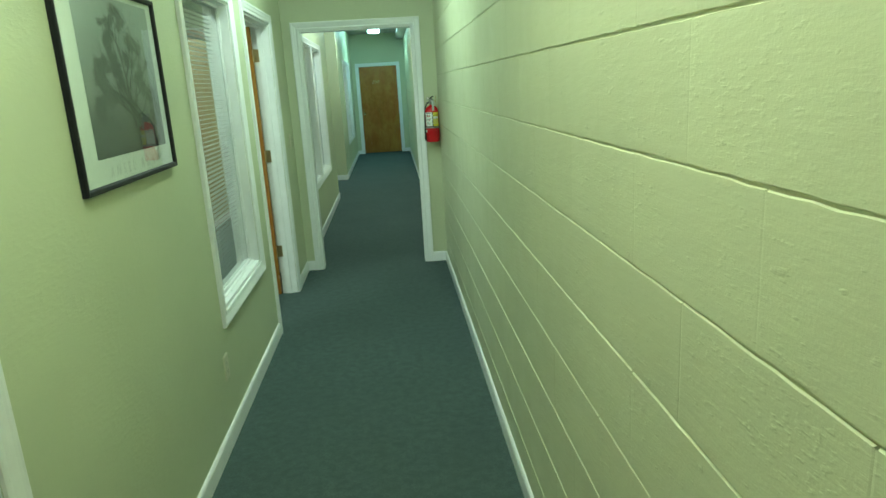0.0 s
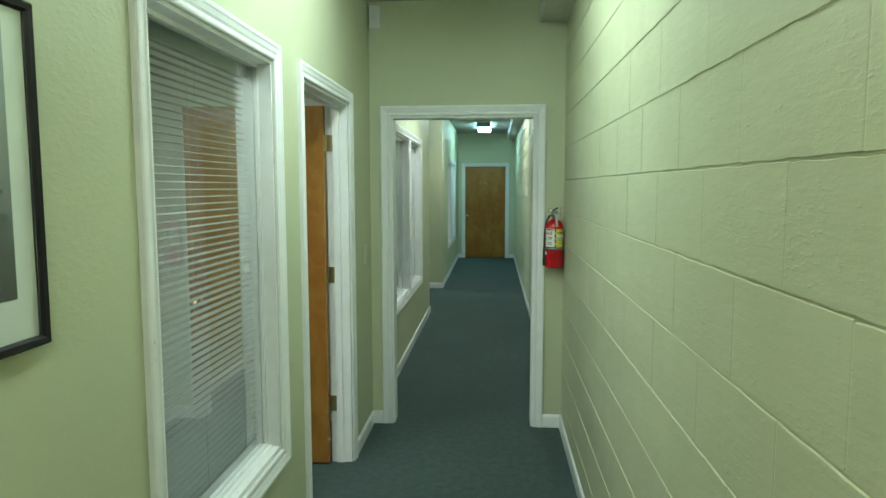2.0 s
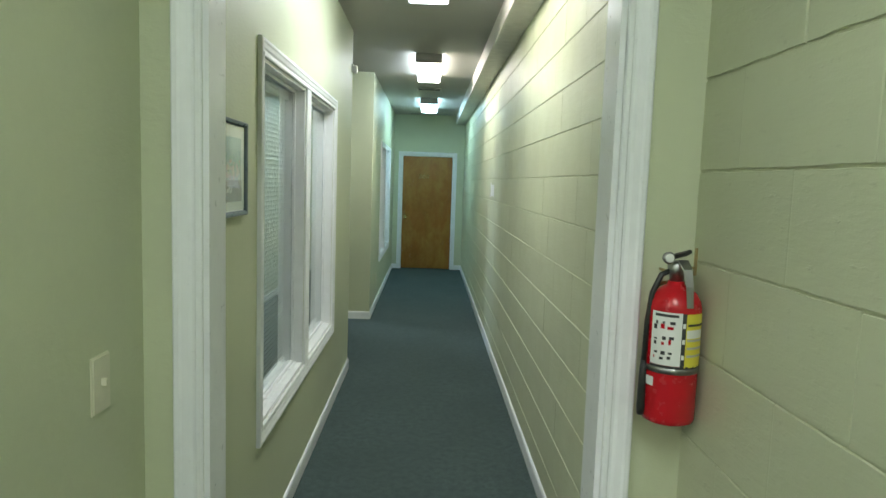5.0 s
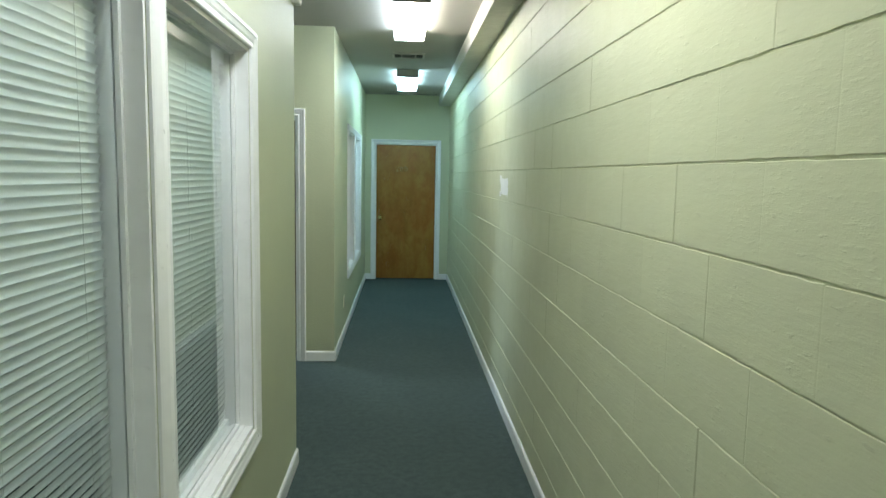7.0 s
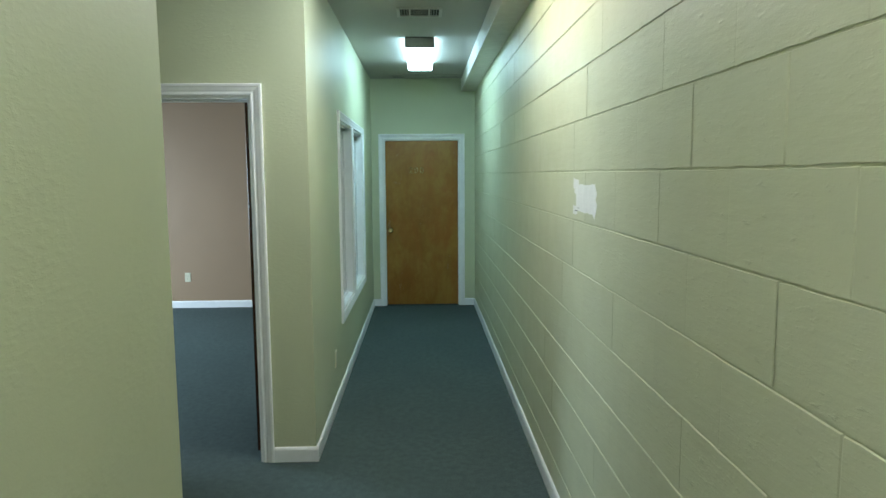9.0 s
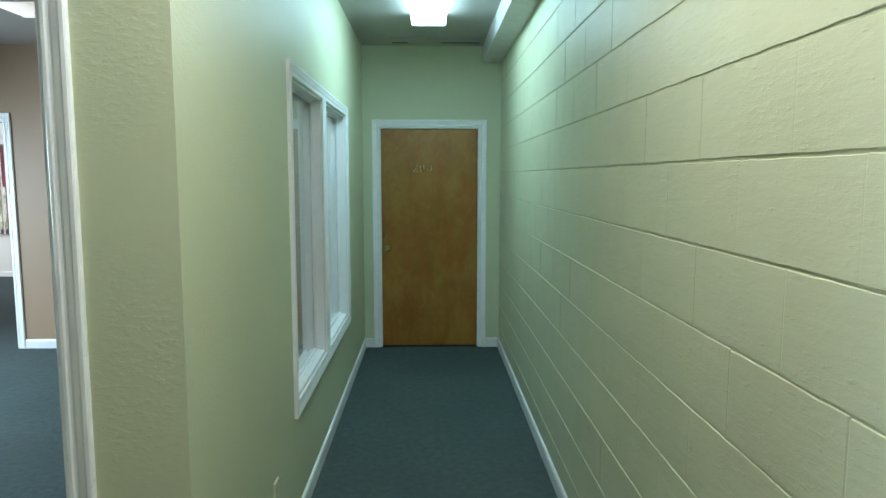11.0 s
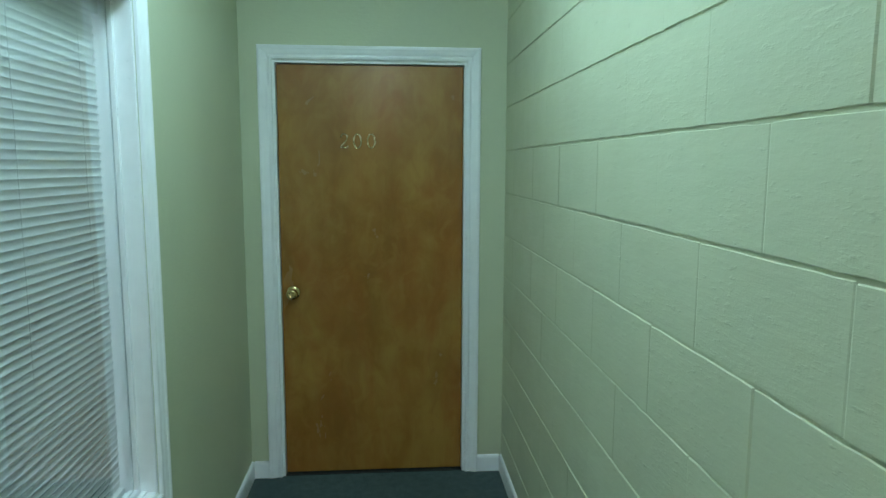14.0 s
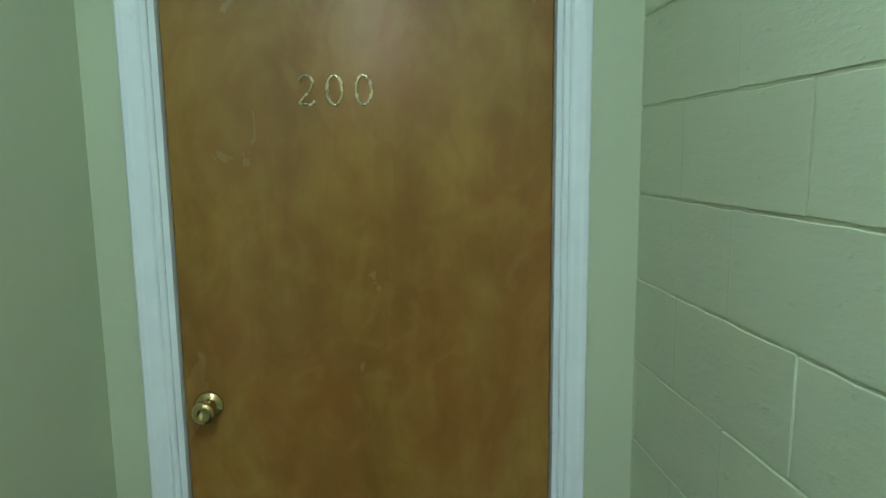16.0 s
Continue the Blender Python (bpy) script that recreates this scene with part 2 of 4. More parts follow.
def lathe(bm, profile, axis="z", at=(0, 0, 0), n=24):
    """Turned shape: profile of (radius, height) about an axis through at."""
    rings = []
    for r, h in profile:
        ring = []
        for i in range(n):
            a = 2 * math.pi * i / n
            u, w = r * math.cos(a), r * math.sin(a)
            p = {"z": (u, w, h), "y": (u, h, w), "x": (h, u, w)}[axis]
            ring.append(bm.verts.new(tuple(p[k] + at[k] for k in range(3))))
        rings.append(ring)
    for a, b in zip(rings, rings[1:]):
        for i in range(n):
            bm.faces.new((a[i], a[(i + 1) % n], b[(i + 1) % n], b[i]))
    for ring in (rings[0], rings[-1]):
        try:
            bm.faces.new(ring)
        except ValueError:
            pass
    bmesh.ops.recalc_face_normals(bm, faces=bm.faces[:])


def mesh_of(name, bm, mat, smooth=False):
    bmesh.ops.recalc_face_normals(bm, faces=bm.faces[:])
    me = bpy.data.meshes.new(name)
    bm.to_mesh(me)
    bm.free()
    me.materials.append(mat)
    if smooth:
        for p in me.polygons:
            p.use_smooth = True
    return me


def part(name, bm, mat, parent, label="", smooth=False):
    ob = new(name, mesh_of(name, bm, mat, smooth))
    ob.parent = parent
    return tagged(ob, label)


def solid(name, bm, mat, label, category, kind="", group="", smooth=False):
    return tagged(new(name, mesh_of(name, bm, mat, smooth)), label, category, group, kind)


def thing(name, at, label, category, group="", kind=""):
    ob = new(name)
    ob.location = at
    return tagged(ob, label, category, group, kind)


CASING = [(0, -0.001), (0, 0.009), (0.004, 0.012), (0.012, 0.0125), (0.016, 0.009), (0.022, 0.0085), (0.030, 0.0125), (0.044, 0.0155), (0.050, 0.0185), (0.060, 0.0185), (0.064, 0.015), (0.064, -0.001)]


def casing(bm, put, u0, u1, v0, v1, sill=False, profile=CASING):
    """Moulded casing round the opening u0..u1, v0..v1; put(u, v, h) gives the place. Mitred; legs run to v0 unless sill."""
    loops = []
    for o, h in profile:
        if sill:
            pts = [(u0 - o, v0 - o), (u0 - o, v1 + o), (u1 + o, v1 + o), (u1 + o, v0 - o)]
        else:
            pts = [(u0 - o, v0), (u0 - o, v1 + o), (u1 + o, v1 + o), (u1 + o, v0)]
        loops.append([bm.verts.new(put(u, v, h)) for u, v in pts])
    for a, b in zip(loops, loops[1:]):
        for i in range(4 if sill else 3):
            j = (i + 1) % 4
            bm.faces.new((a[i], a[j], b[j], b[i]))
    if not sill:
        bm.faces.new([l[0] for l in loops])
        bm.faces.new([l[3] for l in loops])


def wall_y(name, x0, x1, y0, y1, openings, mat, label):
    """A wall that runs along y, with openings (y0, y1, z0, z1) cut through it."""
    bm = bmesh.new()
    y = y0
    for a, b, c, d in sorted(openings):
        box(bm, x0, y, 0, x1, a, H)
        if c > 0:
            box(bm, x0, a, 0, x1, b, c)
        box(bm, x0, a, d, x1, b, H)
        y = b
    box(bm, x0, y, 0, x1, y1, H)
    return solid(name, bm, mat, label, "wall", "structure")


def wall_x(name, y0, y1, x0, x1, openings, mat, label):
    bm = bmesh.new()
    x = x0
    for a, b, c, d in sorted(openings):
        box(bm, x, y0, 0, a, y1, H)
        if c > 0:
            box(bm, a, y0, 0, b, y1, c)
        box(bm, a, y0, d, b, y1, H)
        x = b
    box(bm, x, y0, 0, x1, y1, H)
    return solid(name, bm, mat, label, "wall", "structure")


BASE = [(0, 0), (0.013, 0), (0.013, 0.070), (0.010, 0.078), (0.006, 0.083), (0, 0.086)]


def baseboard(put, a, b, label="white painted wooden baseboard along the wall"):
    """put(s, h, z): s along the wall, h out of it."""
    bm = bmesh.new()
    ends = [[bm.verts.new(put(s, h, z)) for h, z in BASE] for s in (a, b)]
    n = len(BASE)
    for i in range(n):
        bm.faces.new((ends[0][i], ends[0][(i + 1) % n], ends[1][(i + 1) % n], ends[1][i]))
    for e in ends:
        bm.faces.new(e)
    return solid("baseboard", bm, M_TRIM, label, "baseboard", "structure")


def left(u, v, h):
    return (XL + h, u, v)


def toward(y):
    """Faces -y at plane y."""
    return lambda u, v, h: (u, y - h, v)


# ---- openings in the plan ----
W1 = [(-0.402, 0.486, 0.585, 2.047)]
W2 = [(3.432, 4.322, 0.592, 2.036), (4.422, 5.300, 0.592, 2.036)]
W3 = [(9.631, 10.478, 0.573, 2.026), (10.592, 11.507, 0.573, 2.026)]
D0 = (-2.99, -2.145, 0, 2.045)
D1 = (0.856, 1.738, 0, 2.047)
OP = (-1.121, -0.186, 0, 2.043)
DP2 = (-2.465, -1.558, 0, 2.043)
DEND = (-1.108, -0.190, 0, 2.045)
DPEACH = (-5.42, -4.485, 0, 2.100)
WD = (-8.02, -7.15, 0.72, 2.12)
Y_PEACH, Y_D, X_ROOM, X_DROOM = 12.80, 17.35, -5.9, -9.7

# ---- floor, ceiling, walls ----
bm = boxes((X_DROOM - 0.2, Y_BACK - 0.1, -0.1, 0.2, Y_D + 0.3, 0))
solid("floor", bm, M_CARPET, "dark teal loop-pile carpet over the whole floor", "floor", "structure")
solid("ceiling", boxes((X_DROOM - 0.2, Y_BACK - 0.1, H, 0.2, Y_D + 0.3, H + 0.12)), M_CEIL, "white drywall ceiling darkened to grey to cut bounce light", "ceiling", "structure")
solid("soffit", boxes((-0.168, Y_BACK, 2.615, 0.02, Y_PART, H + 0.002), bevel=0.004), M_SOFFIT, "white boxed-in soffit above the block wall", "soffit", "structure")
solid("soffit", boxes((-0.168, Y_PART + 0.12, 2.615, 0.02, Y_END, H + 0.002), bevel=0.004), M_SOFFIT, "white boxed-in soffit above the block wall", "soffit", "structure")

wall_y("wall_left_1", XW, XL, Y_BACK, Y_PART + 0.12, W1 + [D0, D1], M_WALL, "light green textured drywall with window and doors")
wall_y("wall_left_2", XW, XL, Y_PART + 0.12, Y_A2, W2, M_WALL, "light green textured drywall with a double window")
wall_y("wall_left_3", XW, XL, Y_P2 + 0.12, Y_END, W3, M_WALL, "light green textured drywall with a double window")
wall_x("wall_partition", Y_PART, Y_PART + 0.12, XL, 0.003, [OP], M_WALL, "light green cross wall with a cased opening")
wall_x("wall_alcove", Y_P2, Y_P2 + 0.12, X_ALC, XL, [DP2], M_WALL, "light green wall with an open doorway")
wall_x("wall_end", Y_END, Y_END + 0.12, XW, 0.003, [DEND], M_WALL, "light green end wall round the door")
wall_y("wall_alcove_side", X_ALC - 0.12, X_ALC, Y_A2 - 0.12, Y_P2 + 0.12, [], M_WALL, "light green side wall of the alcove")
wall_x("wall_alcove_back", Y_A2 - 0.12, Y_A2 - 0.003, X_ALC, XW, [], M_WALL, "light green back wall of the alcove")
wall_x("wall_back", Y_BACK - 0.1, Y_BACK, XW, 0.0, [], M_WALL, "light green wall closing the corridor")
# offices behind the left wall
wall_y("wall_office_outer", -4.5, -4.38, Y_BACK, Y_A2 - 0.12, [], M_OFFICE, "off-white office wall")
wall_x("wall_office_cross_1", Y_BACK - 0.1, Y_BACK, -4.38, XW, [], M_OFFICE, "off-white office wall")
wall_x("wall_office_cross_2", Y_PART, Y_PART + 0.12, -4.38, XW, [], M_OFFICE, "off-white office wall")
wall_x("wall_office_cross_3", Y_A2 - 0.25, Y_A2 - 0.13, -4.38, XW, [], M_OFFICE, "off-white office wall")
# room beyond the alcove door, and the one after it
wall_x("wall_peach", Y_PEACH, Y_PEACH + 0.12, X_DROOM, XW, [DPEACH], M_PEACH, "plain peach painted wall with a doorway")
# side window is unseen, assumed from the bluish light on the carpet
wall_y("wall_peach_side", X_ROOM - 0.12, X_ROOM, Y_P2, Y_PEACH, [(9.6, 11.6, 0.8, 2.2)], M_PEACH, "plain peach painted side wall with an unseen window")
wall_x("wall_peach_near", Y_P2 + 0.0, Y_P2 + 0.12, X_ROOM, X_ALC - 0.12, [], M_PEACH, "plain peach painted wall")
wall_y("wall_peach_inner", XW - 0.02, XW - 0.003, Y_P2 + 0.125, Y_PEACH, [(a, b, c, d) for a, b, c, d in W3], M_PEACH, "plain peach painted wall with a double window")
# opening added out of view, only to hold the far room's fill lamp
wall_y("wall_far_side_1", X_DROOM - 0.12, X_DROOM, Y_PEACH, Y_D + 0.12, [(14.0, 16.4, 0.8, 2.2)], M_OFFICE, "white painted far wall with an added unseen opening")
wall_y("wall_far_side_2", -2.0, -1.88, Y_PEACH + 0.12, Y_D + 0.12, [], M_OFFICE, "white painted far wall")
wall_x("wall_far", Y_D, Y_D + 0.12, X_DROOM, -1.88, [WD], M_OFFICE, "white painted far wall with a wide window")
solid("wall_behind_door", boxes((-1.88, Y_END + 0.5, 0, 0.2, Y_END + 0.6, H), (0.0, Y_END + 0.12, 0, 0.2, Y_END + 0.5, H)), M_OFFICE, "plain wall closing the space behind the door", "wall", "structure")

# ---- trim: casings and linings ----
def door_trim(name, put, u0, u1, v1, depth, label, stop=0.0):
    """Casing, lining of the reveal and door stop of one doorway; the opening goes depth into the wall."""
    bm = bmesh.new()
    casing(bm, put, u0, u1, 0, v1)
    ob = solid(name, bm, M_TRIM, label, "door frame", "structure")
    t = 0.014
    bm = bmesh.new()

    def slab(a0, a1, b0, b1, h0, h1):
        p, q = put(a0, b0, h0), put(a1, b1, h1)
        box(bm, *(min(p[k], q[k]) for k in range(3)), *(max(p[k], q[k]) for k in range(3)))
    slab(u0 - 0.004, u0 + t, 0, v1, -0.002, -depth)
    slab(u1 - t, u1 + 0.004, 0, v1, -0.002, -depth)
    slab(u0 + t, u1 - t, v1 - t, v1 + 0.004, -0.002, -depth)
    if stop:
        slab(u0 + t, u0 + t + 0.011, 0, v1 - t, -stop, -stop - 0.035)
        slab(u1 - t - 0.011, u1 - t, 0, v1 - t, -stop, -stop - 0.035)
        slab(u0 + t + 0.011, u1 - t - 0.011, v1 - t - 0.011, v1 - t, -stop, -stop - 0.035)
    part("jamb", bm, M_TRIM, ob)
    return ob


door_trim("door_frame_office", left, D1[0], D1[1], D1[3], 0.120, "white moulded casing round the open office doorway", stop=0.05)
door_trim("door_frame_near", left, D0[0], D0[1], D0[3], 0.120, "white moulded casing round a closed doorway", stop=0.03)
door_trim("opening_frame", toward(Y_PART), OP[0], OP[1], OP[3], 0.122, "white moulded casing round the open passage")
door_trim("door_frame_alcove", toward(Y_P2), DP2[0], DP2[1], DP2[3], 0.122, "white moulded casing round the alcove doorway", stop=0.05)
door_trim("door_frame_end", toward(Y_END), DEND[0], DEND[1], DEND[3], 0.122, "white moulded casing round the closed wooden door")
door_trim("door_frame_peach", toward(Y_PEACH), DPEACH[0], DPEACH[1], DPEACH[3], 0.122, "white casing round the doorway in the peach wall")

C = 0.065  # casing width plus play
on_left = lambda s, h, z: (XL + h, s, z)
on_right = lambda s, h, z: (-h, s, z)
for a, b in ((Y_BACK, D0[0] - C), (D0[1] + C, D1[0] - C), (D1[1] + C, Y_PART), (Y_PART + 0.12, Y_A2), (Y_P2, Y_END)):
    baseboard(on_left, a, b)
baseboard(on_right, Y_BACK, Y_PART)
baseboard(on_right, Y_PART + 0.12, Y_END)
for y, spans in ((Y_PART, ((XL + 0.013, OP[0] - C), (OP[1] + C, -0.013))), (Y_END, ((XL + 0.013, DEND[0] - C), (DEND[1] + C, -0.013))), (Y_P2, ((X_ALC, DP2[0] - C), (DP2[1] + C, XL + 0.013))), (Y_PEACH, ((X_ROOM, DPEACH[0] - C), (DPEACH[1] + C, XW - 0.02)))):
    for a, b in spans:
        baseboard(lambda s, h, z, y=y: (s, y - h, z), a, b)
baseboard(lambda s, h, z: (s, Y_D - h, z), X_DROOM, -2.0)

# ---- doors ----
def leaf_box(x0, y0, z0, x1, y1, z1):
    return boxes((x0, y0, z0, x1, y1, z1), bevel=0.002, seg=1)


# closed door at the end, numbered
end_door = thing("door_1", (-0.65, Y_END + 0.05, 0), "closed stained birch door with brass number 200", "door", kind="structure")


def put_part(name, bm, mat, parent, label="", smooth=False):
    """A part built in world places under a parent that stands elsewhere."""
    ob = part(name, bm, mat, parent, label, smooth)
    ob.matrix_parent_inverse = Matrix.Translation(parent.location).inverted()
    return ob


door_y = Y_END + 0.022
put_part("door_leaf", leaf_box(DEND[0] + 0.017, door_y, 0.012, DEND[1] - 0.017, door_y + 0.044, DEND[3] - 0.018), M_DOOR, end_door)
put_part("threshold", boxes((DEND[0] + 0.014, Y_END + 0.005, 0.0, DEND[1] - 0.014, Y_END + 0.1, 0.004)), M_DARK, end_door, "dark strip under the door")
kb = bmesh.new()
lathe(kb, [(0.0, 0), (0.032, 0), (0.034, -0.003), (0.031, -0.008), (0.017, -0.013), (0.0, -0.013)], "y", (-1.036, door_y, 0.938))
rose = put_part("knob_rose", kb, M_BRASS, end_door, "polished brass rose", True)
kb = bmesh.new()
lathe(kb, [(0.011, -0.010), (0.010, -0.028), (0.019, -0.034), (0.026, -0.043), (0.0275, -0.053), (0.024, -0.062), (0.016, -0.066), (0.012, -0.064), (0.0, -0.064)], "y", (-1.036, door_y, 0.938))
put_part("knob", kb, M_BRASS, end_door, "polished brass knob", True)


def text_mesh(body, size, depth, bevel=0.0, space=1.0):
    cu = bpy.data.curves.new("lettering", "FONT")
    cu.body, cu.size, cu.extrude, cu.bevel_depth, cu.align_x, cu.align_y, cu.space_character = body, size, depth, bevel, "CENTER", "CENTER", space
    ob = bpy.data.objects.new("lettering", cu)
    me = bpy.data.meshes.new_from_object(ob)
    bpy.data.objects.remove(ob)
    bpy.data.curves.remove(cu)
    return me


def tube(bm, pts, r, n=8, closed=False):
    """A round rod through pts."""
    rings, m = [], len(pts)
    for k, p in enumerate(pts):
        a, b = (pts[k - 1], pts[(k + 1) % m]) if closed else (pts[max(k - 1, 0)], pts[min(k + 1, m - 1)])
        d = (Vector(b) - Vector(a)).normalized()
        u = d.cross(Vector((0, 1, 0.13))).normalized()
        w = d.cross(u)
        rr = r[k] if isinstance(r, list) else r
        rings.append([bm.verts.new(Vector(p) + (u * math.cos(2 * math.pi * i / n) + w * math.sin(2 * math.pi * i / n)) * rr) for i in range(n)])
    for a, b in zip(rings, rings[1:] + (rings[:1] if closed else [])):
        for i in range(n):
            bm.faces.new((a[i], a[(i + 1) % n], b[(i + 1) % n], b[i]))
    if not closed:
        bm.faces.new(rings[0])
        bm.faces.new(rings[-1])


for ch, cx in (("2", -0.779), ("0", -0.715), ("0", -0.649)):
    bm, ny, nz = bmesh.new(), door_y - 0.003, 1.672
    if ch == "0":
        tube(bm, [(cx + 0.0175 * math.cos(2 * math.pi * k / 28), ny, nz + 0.0330 * math.sin(2 * math.pi * k / 28)) for k in range(28)], [0.0026 + 0.0013 * abs(math.cos(2 * math.pi * k / 28)) for k in range(28)], closed=True)
    else:
        arc = [(cx - 0.0135 + 0.002, ny, nz + 0.0175), (cx - 0.0145, ny, nz + 0.0225)]
        arc += [(cx + 0.0155 * math.cos(radians(a)), ny, nz + 0.0185 + 0.0145 * math.sin(radians(a))) for a in range(150, -31, -20)]
        arc += [(cx + 0.009, ny, nz + 0.001), (cx - 0.002, ny, nz - 0.013), (cx - 0.012, ny, nz - 0.024), (cx - 0.017, ny, nz - 0.0315)]
        tube(bm, arc, 0.0031)
        tube(bm, [(cx - 0.018, ny, nz - 0.0315), (cx - 0.006, ny, nz - 0.0290), (cx + 0.006, ny, nz - 0.0318), (cx + 0.015, ny, nz - 0.0305), (cx + 0.0185, ny, nz - 0.0235)], 0.0031)
    put_part("numeral", bm, M_NUMERAL, end_door, "raised brass numeral", True)

# office door, open into the office at a right angle
office_door = thing("door_2", (XW + 0.02, D1[1] - 0.03, 0), "open stained birch office door on brass hinges", "door", kind="structure")
hx, hy = XW - 0.004, D1[1] - 0.016
put_part("door_leaf", leaf_box(hx - 0.80, hy - 0.048, 0.012, hx - 0.003, hy - 0.004, 2.031), M_DOOR, office_door)
for v in (0.35, 1.095, 1.83):
    b2 = bmesh.new()
    box(b2, hx + 0.001, hy - 0.0045, v - 0.045, hx + 0.042, hy - 0.0005, v + 0.045)
    box(b2, hx - 0.0045, hy - 0.044, v - 0.045, hx - 0.0015, hy - 0.006, v + 0.045)
    lathe(b2, [(0.0, 0), (0.0068, 0), (0.0068, 0.094), (0.0, 0.094)], "z", (hx - 0.002, hy - 0.004, v - 0.047), 12)
    for dz in (-0.028, 0.0, 0.028):
        lathe(b2, [(0.0, 0), (0.004, 0), (0.003, -0.0012), (0.0, -0.0012)], "y", (hx + 0.026 + 0.006 * (dz == 0), hy - 0.0045, v + dz), 8)
    put_part("hinge", b2, M_OLDBRASS, office_door, "dull brass butt hinge")
for sgn, yy in ((-1, hy - 0.048), (1, hy - 0.004)):
    kb = bmesh.new()
    lathe(kb, [(0.0, 0), (0.032, 0), (0.030, 0.008 * sgn), (0.012, 0.012 * sgn), (0.011, 0.03 * sgn), (0.026, 0.042 * sgn), (0.026, 0.055 * sgn), (0.015, 0.064 * sgn), (0.0, 0.064 * sgn)], "y", (hx - 0.74, yy, 0.94))
    put_part("knob", kb, M_BRASS, office_door, "brass knob", True)

near_door = thing("door_3", (XL - 0.06, -2.57, 0), "closed stained birch door", "door", kind="structure")
put_part("door_leaf", leaf_box(XL - 0.112, D0[0] + 0.016, 0.012, XL - 0.068, D0[1] - 0.016, D0[3] - 0.017), M_DOOR, near_door)
kb = bmesh.new()
lathe(kb, [(0.0, 0), (0.032, 0), (0.030, 0.008), (0.012, 0.012), (0.011, 0.03), (0.026, 0.042), (0.026, 0.055), (0.015, 0.064), (0.0, 0.064)], "x", (XL - 0.068, D0[0] + 0.08, 0.94))
put_part("knob", kb, M_BRASS, near_door, "brass knob", True)

alcove_door = thing("door_4", (DP2[1] - 0.04, Y_P2 + 0.12, 0), "dark brown door standing open against the room's wall", "door", kind="structure")
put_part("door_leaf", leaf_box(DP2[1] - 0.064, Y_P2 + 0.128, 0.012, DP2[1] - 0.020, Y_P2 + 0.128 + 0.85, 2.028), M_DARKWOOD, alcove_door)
kb = bmesh.new()
lathe(kb, [(0.0, 0), (0.032, 0), (0.030, -0.008), (0.012, -0.012), (0.011, -0.03), (0.026, -0.042), (0.026, -0.055), (0.015, -0.064), (0.0, -0.064)], "x", (DP2[1] - 0.064, Y_P2 + 0.92, 0.95))
put_part("knob", kb, M_BRASS, alcove_door, "brass knob", True)
for v in (0.24, 1.03, 1.80):
    put_part("hinge", boxes((DP2[1] - 0.0165, Y_P2 + 0.08, v - 0.045, DP2[1] - 0.0135, Y_P2 + 0.126, v + 0.045)), M_OLDBRASS, alcove_door, "dull brass butt hinge")


# ---- windows in the left wall, with blinds on the office side ----
def window(name, lights, label):
    y0, y1, z0, z1 = lights[0][0], lights[-1][1], lights[0][2], lights[0][3]
    win = thing(name, (XL, y0, z0), label, "window", kind="structure")
    bm = bmesh.new()
    casing(bm, left, y0, y1, z0, z1, sill=True)
    put_part("window_casing", bm, M_TRIM, win)
    if len(lights) > 1:
        a, b = lights[0][1], lights[1][0]
        prof = [(0, 0.0), (0, 0.009), (0.006, 0.0125), (0.014, 0.009), (0.022, 0.012), (0.040, 0.0175)]
        prof = [(a + o, h) for o, h in prof] + [(b - o, h) for o, h in reversed(prof)]
        bm = bmesh.new()
        ends = [[bm.verts.new((XL + h - 0.001, y, z)) for y, h in prof] for z in (z0, z1)]
        for i in range(len(prof) - 1):
            bm.faces.new((ends[0][i], ends[0][i + 1], ends[1][i + 1], ends[1][i]))
        for e in ends:
            bm.faces.new(e)
        put_part("mullion_casing", bm, M_TRIM, win)
    for a, b, c, d in lights:
        t, x0 = 0.013, XW - 0.024
        bm = boxes((x0, a - 0.003, c, XL - 0.002, a + t, d), (x0, b - t, c, XL - 0.002, b + 0.003, d), (x0, a + t, d - t, XL - 0.002, b - t, d + 0.003))
        put_part("window_frame", bm, M_TRIM, win)
        bm = bmesh.new()
        box(bm, x0, a + t, c - 0.003, XL - 0.002, b - t, c + 0.016)
        box(bm, XL - 0.045, a + t, c + 0.016, XL - 0.03, b - t, c + 0.020)
        put_part("window_sill", bm, M_TRIM, win)
        # glazing beads on both sides of the pane
        g = XL - 0.065
        for h0, h1 in ((g + 0.004, g + 0.016), (g - 0.016, g - 0.004)):
            w = 0.014
            bm = boxes((h0, a + t, c + 0.016, h1, a + t + w, d - t), (h0, b - t - w, c + 0.016, h1, b - t, d - t), (h0, a + t + w, d - t - w, h1, b - t - w, d - t), (h0, a + t + w, c + 0.016, h1, b - t - w, c + 0.016 + w))
            put_part("glazing_bead", bm, M_TRIM, win)
        pane = put_part("pane", boxes((g - 0.003, a + t, c + 0.016, g + 0.003, b - t, d - t)), M_GLASS, win, "clear glass pane")
        pane.visible_shadow = False
    return win


window("window_1", W1, "white framed interior window with a half-open blind behind")
window("window_2", W2, "white framed double interior window with closed blinds behind")
window("window_3", W3, "white framed double interior window with closed blinds behind")


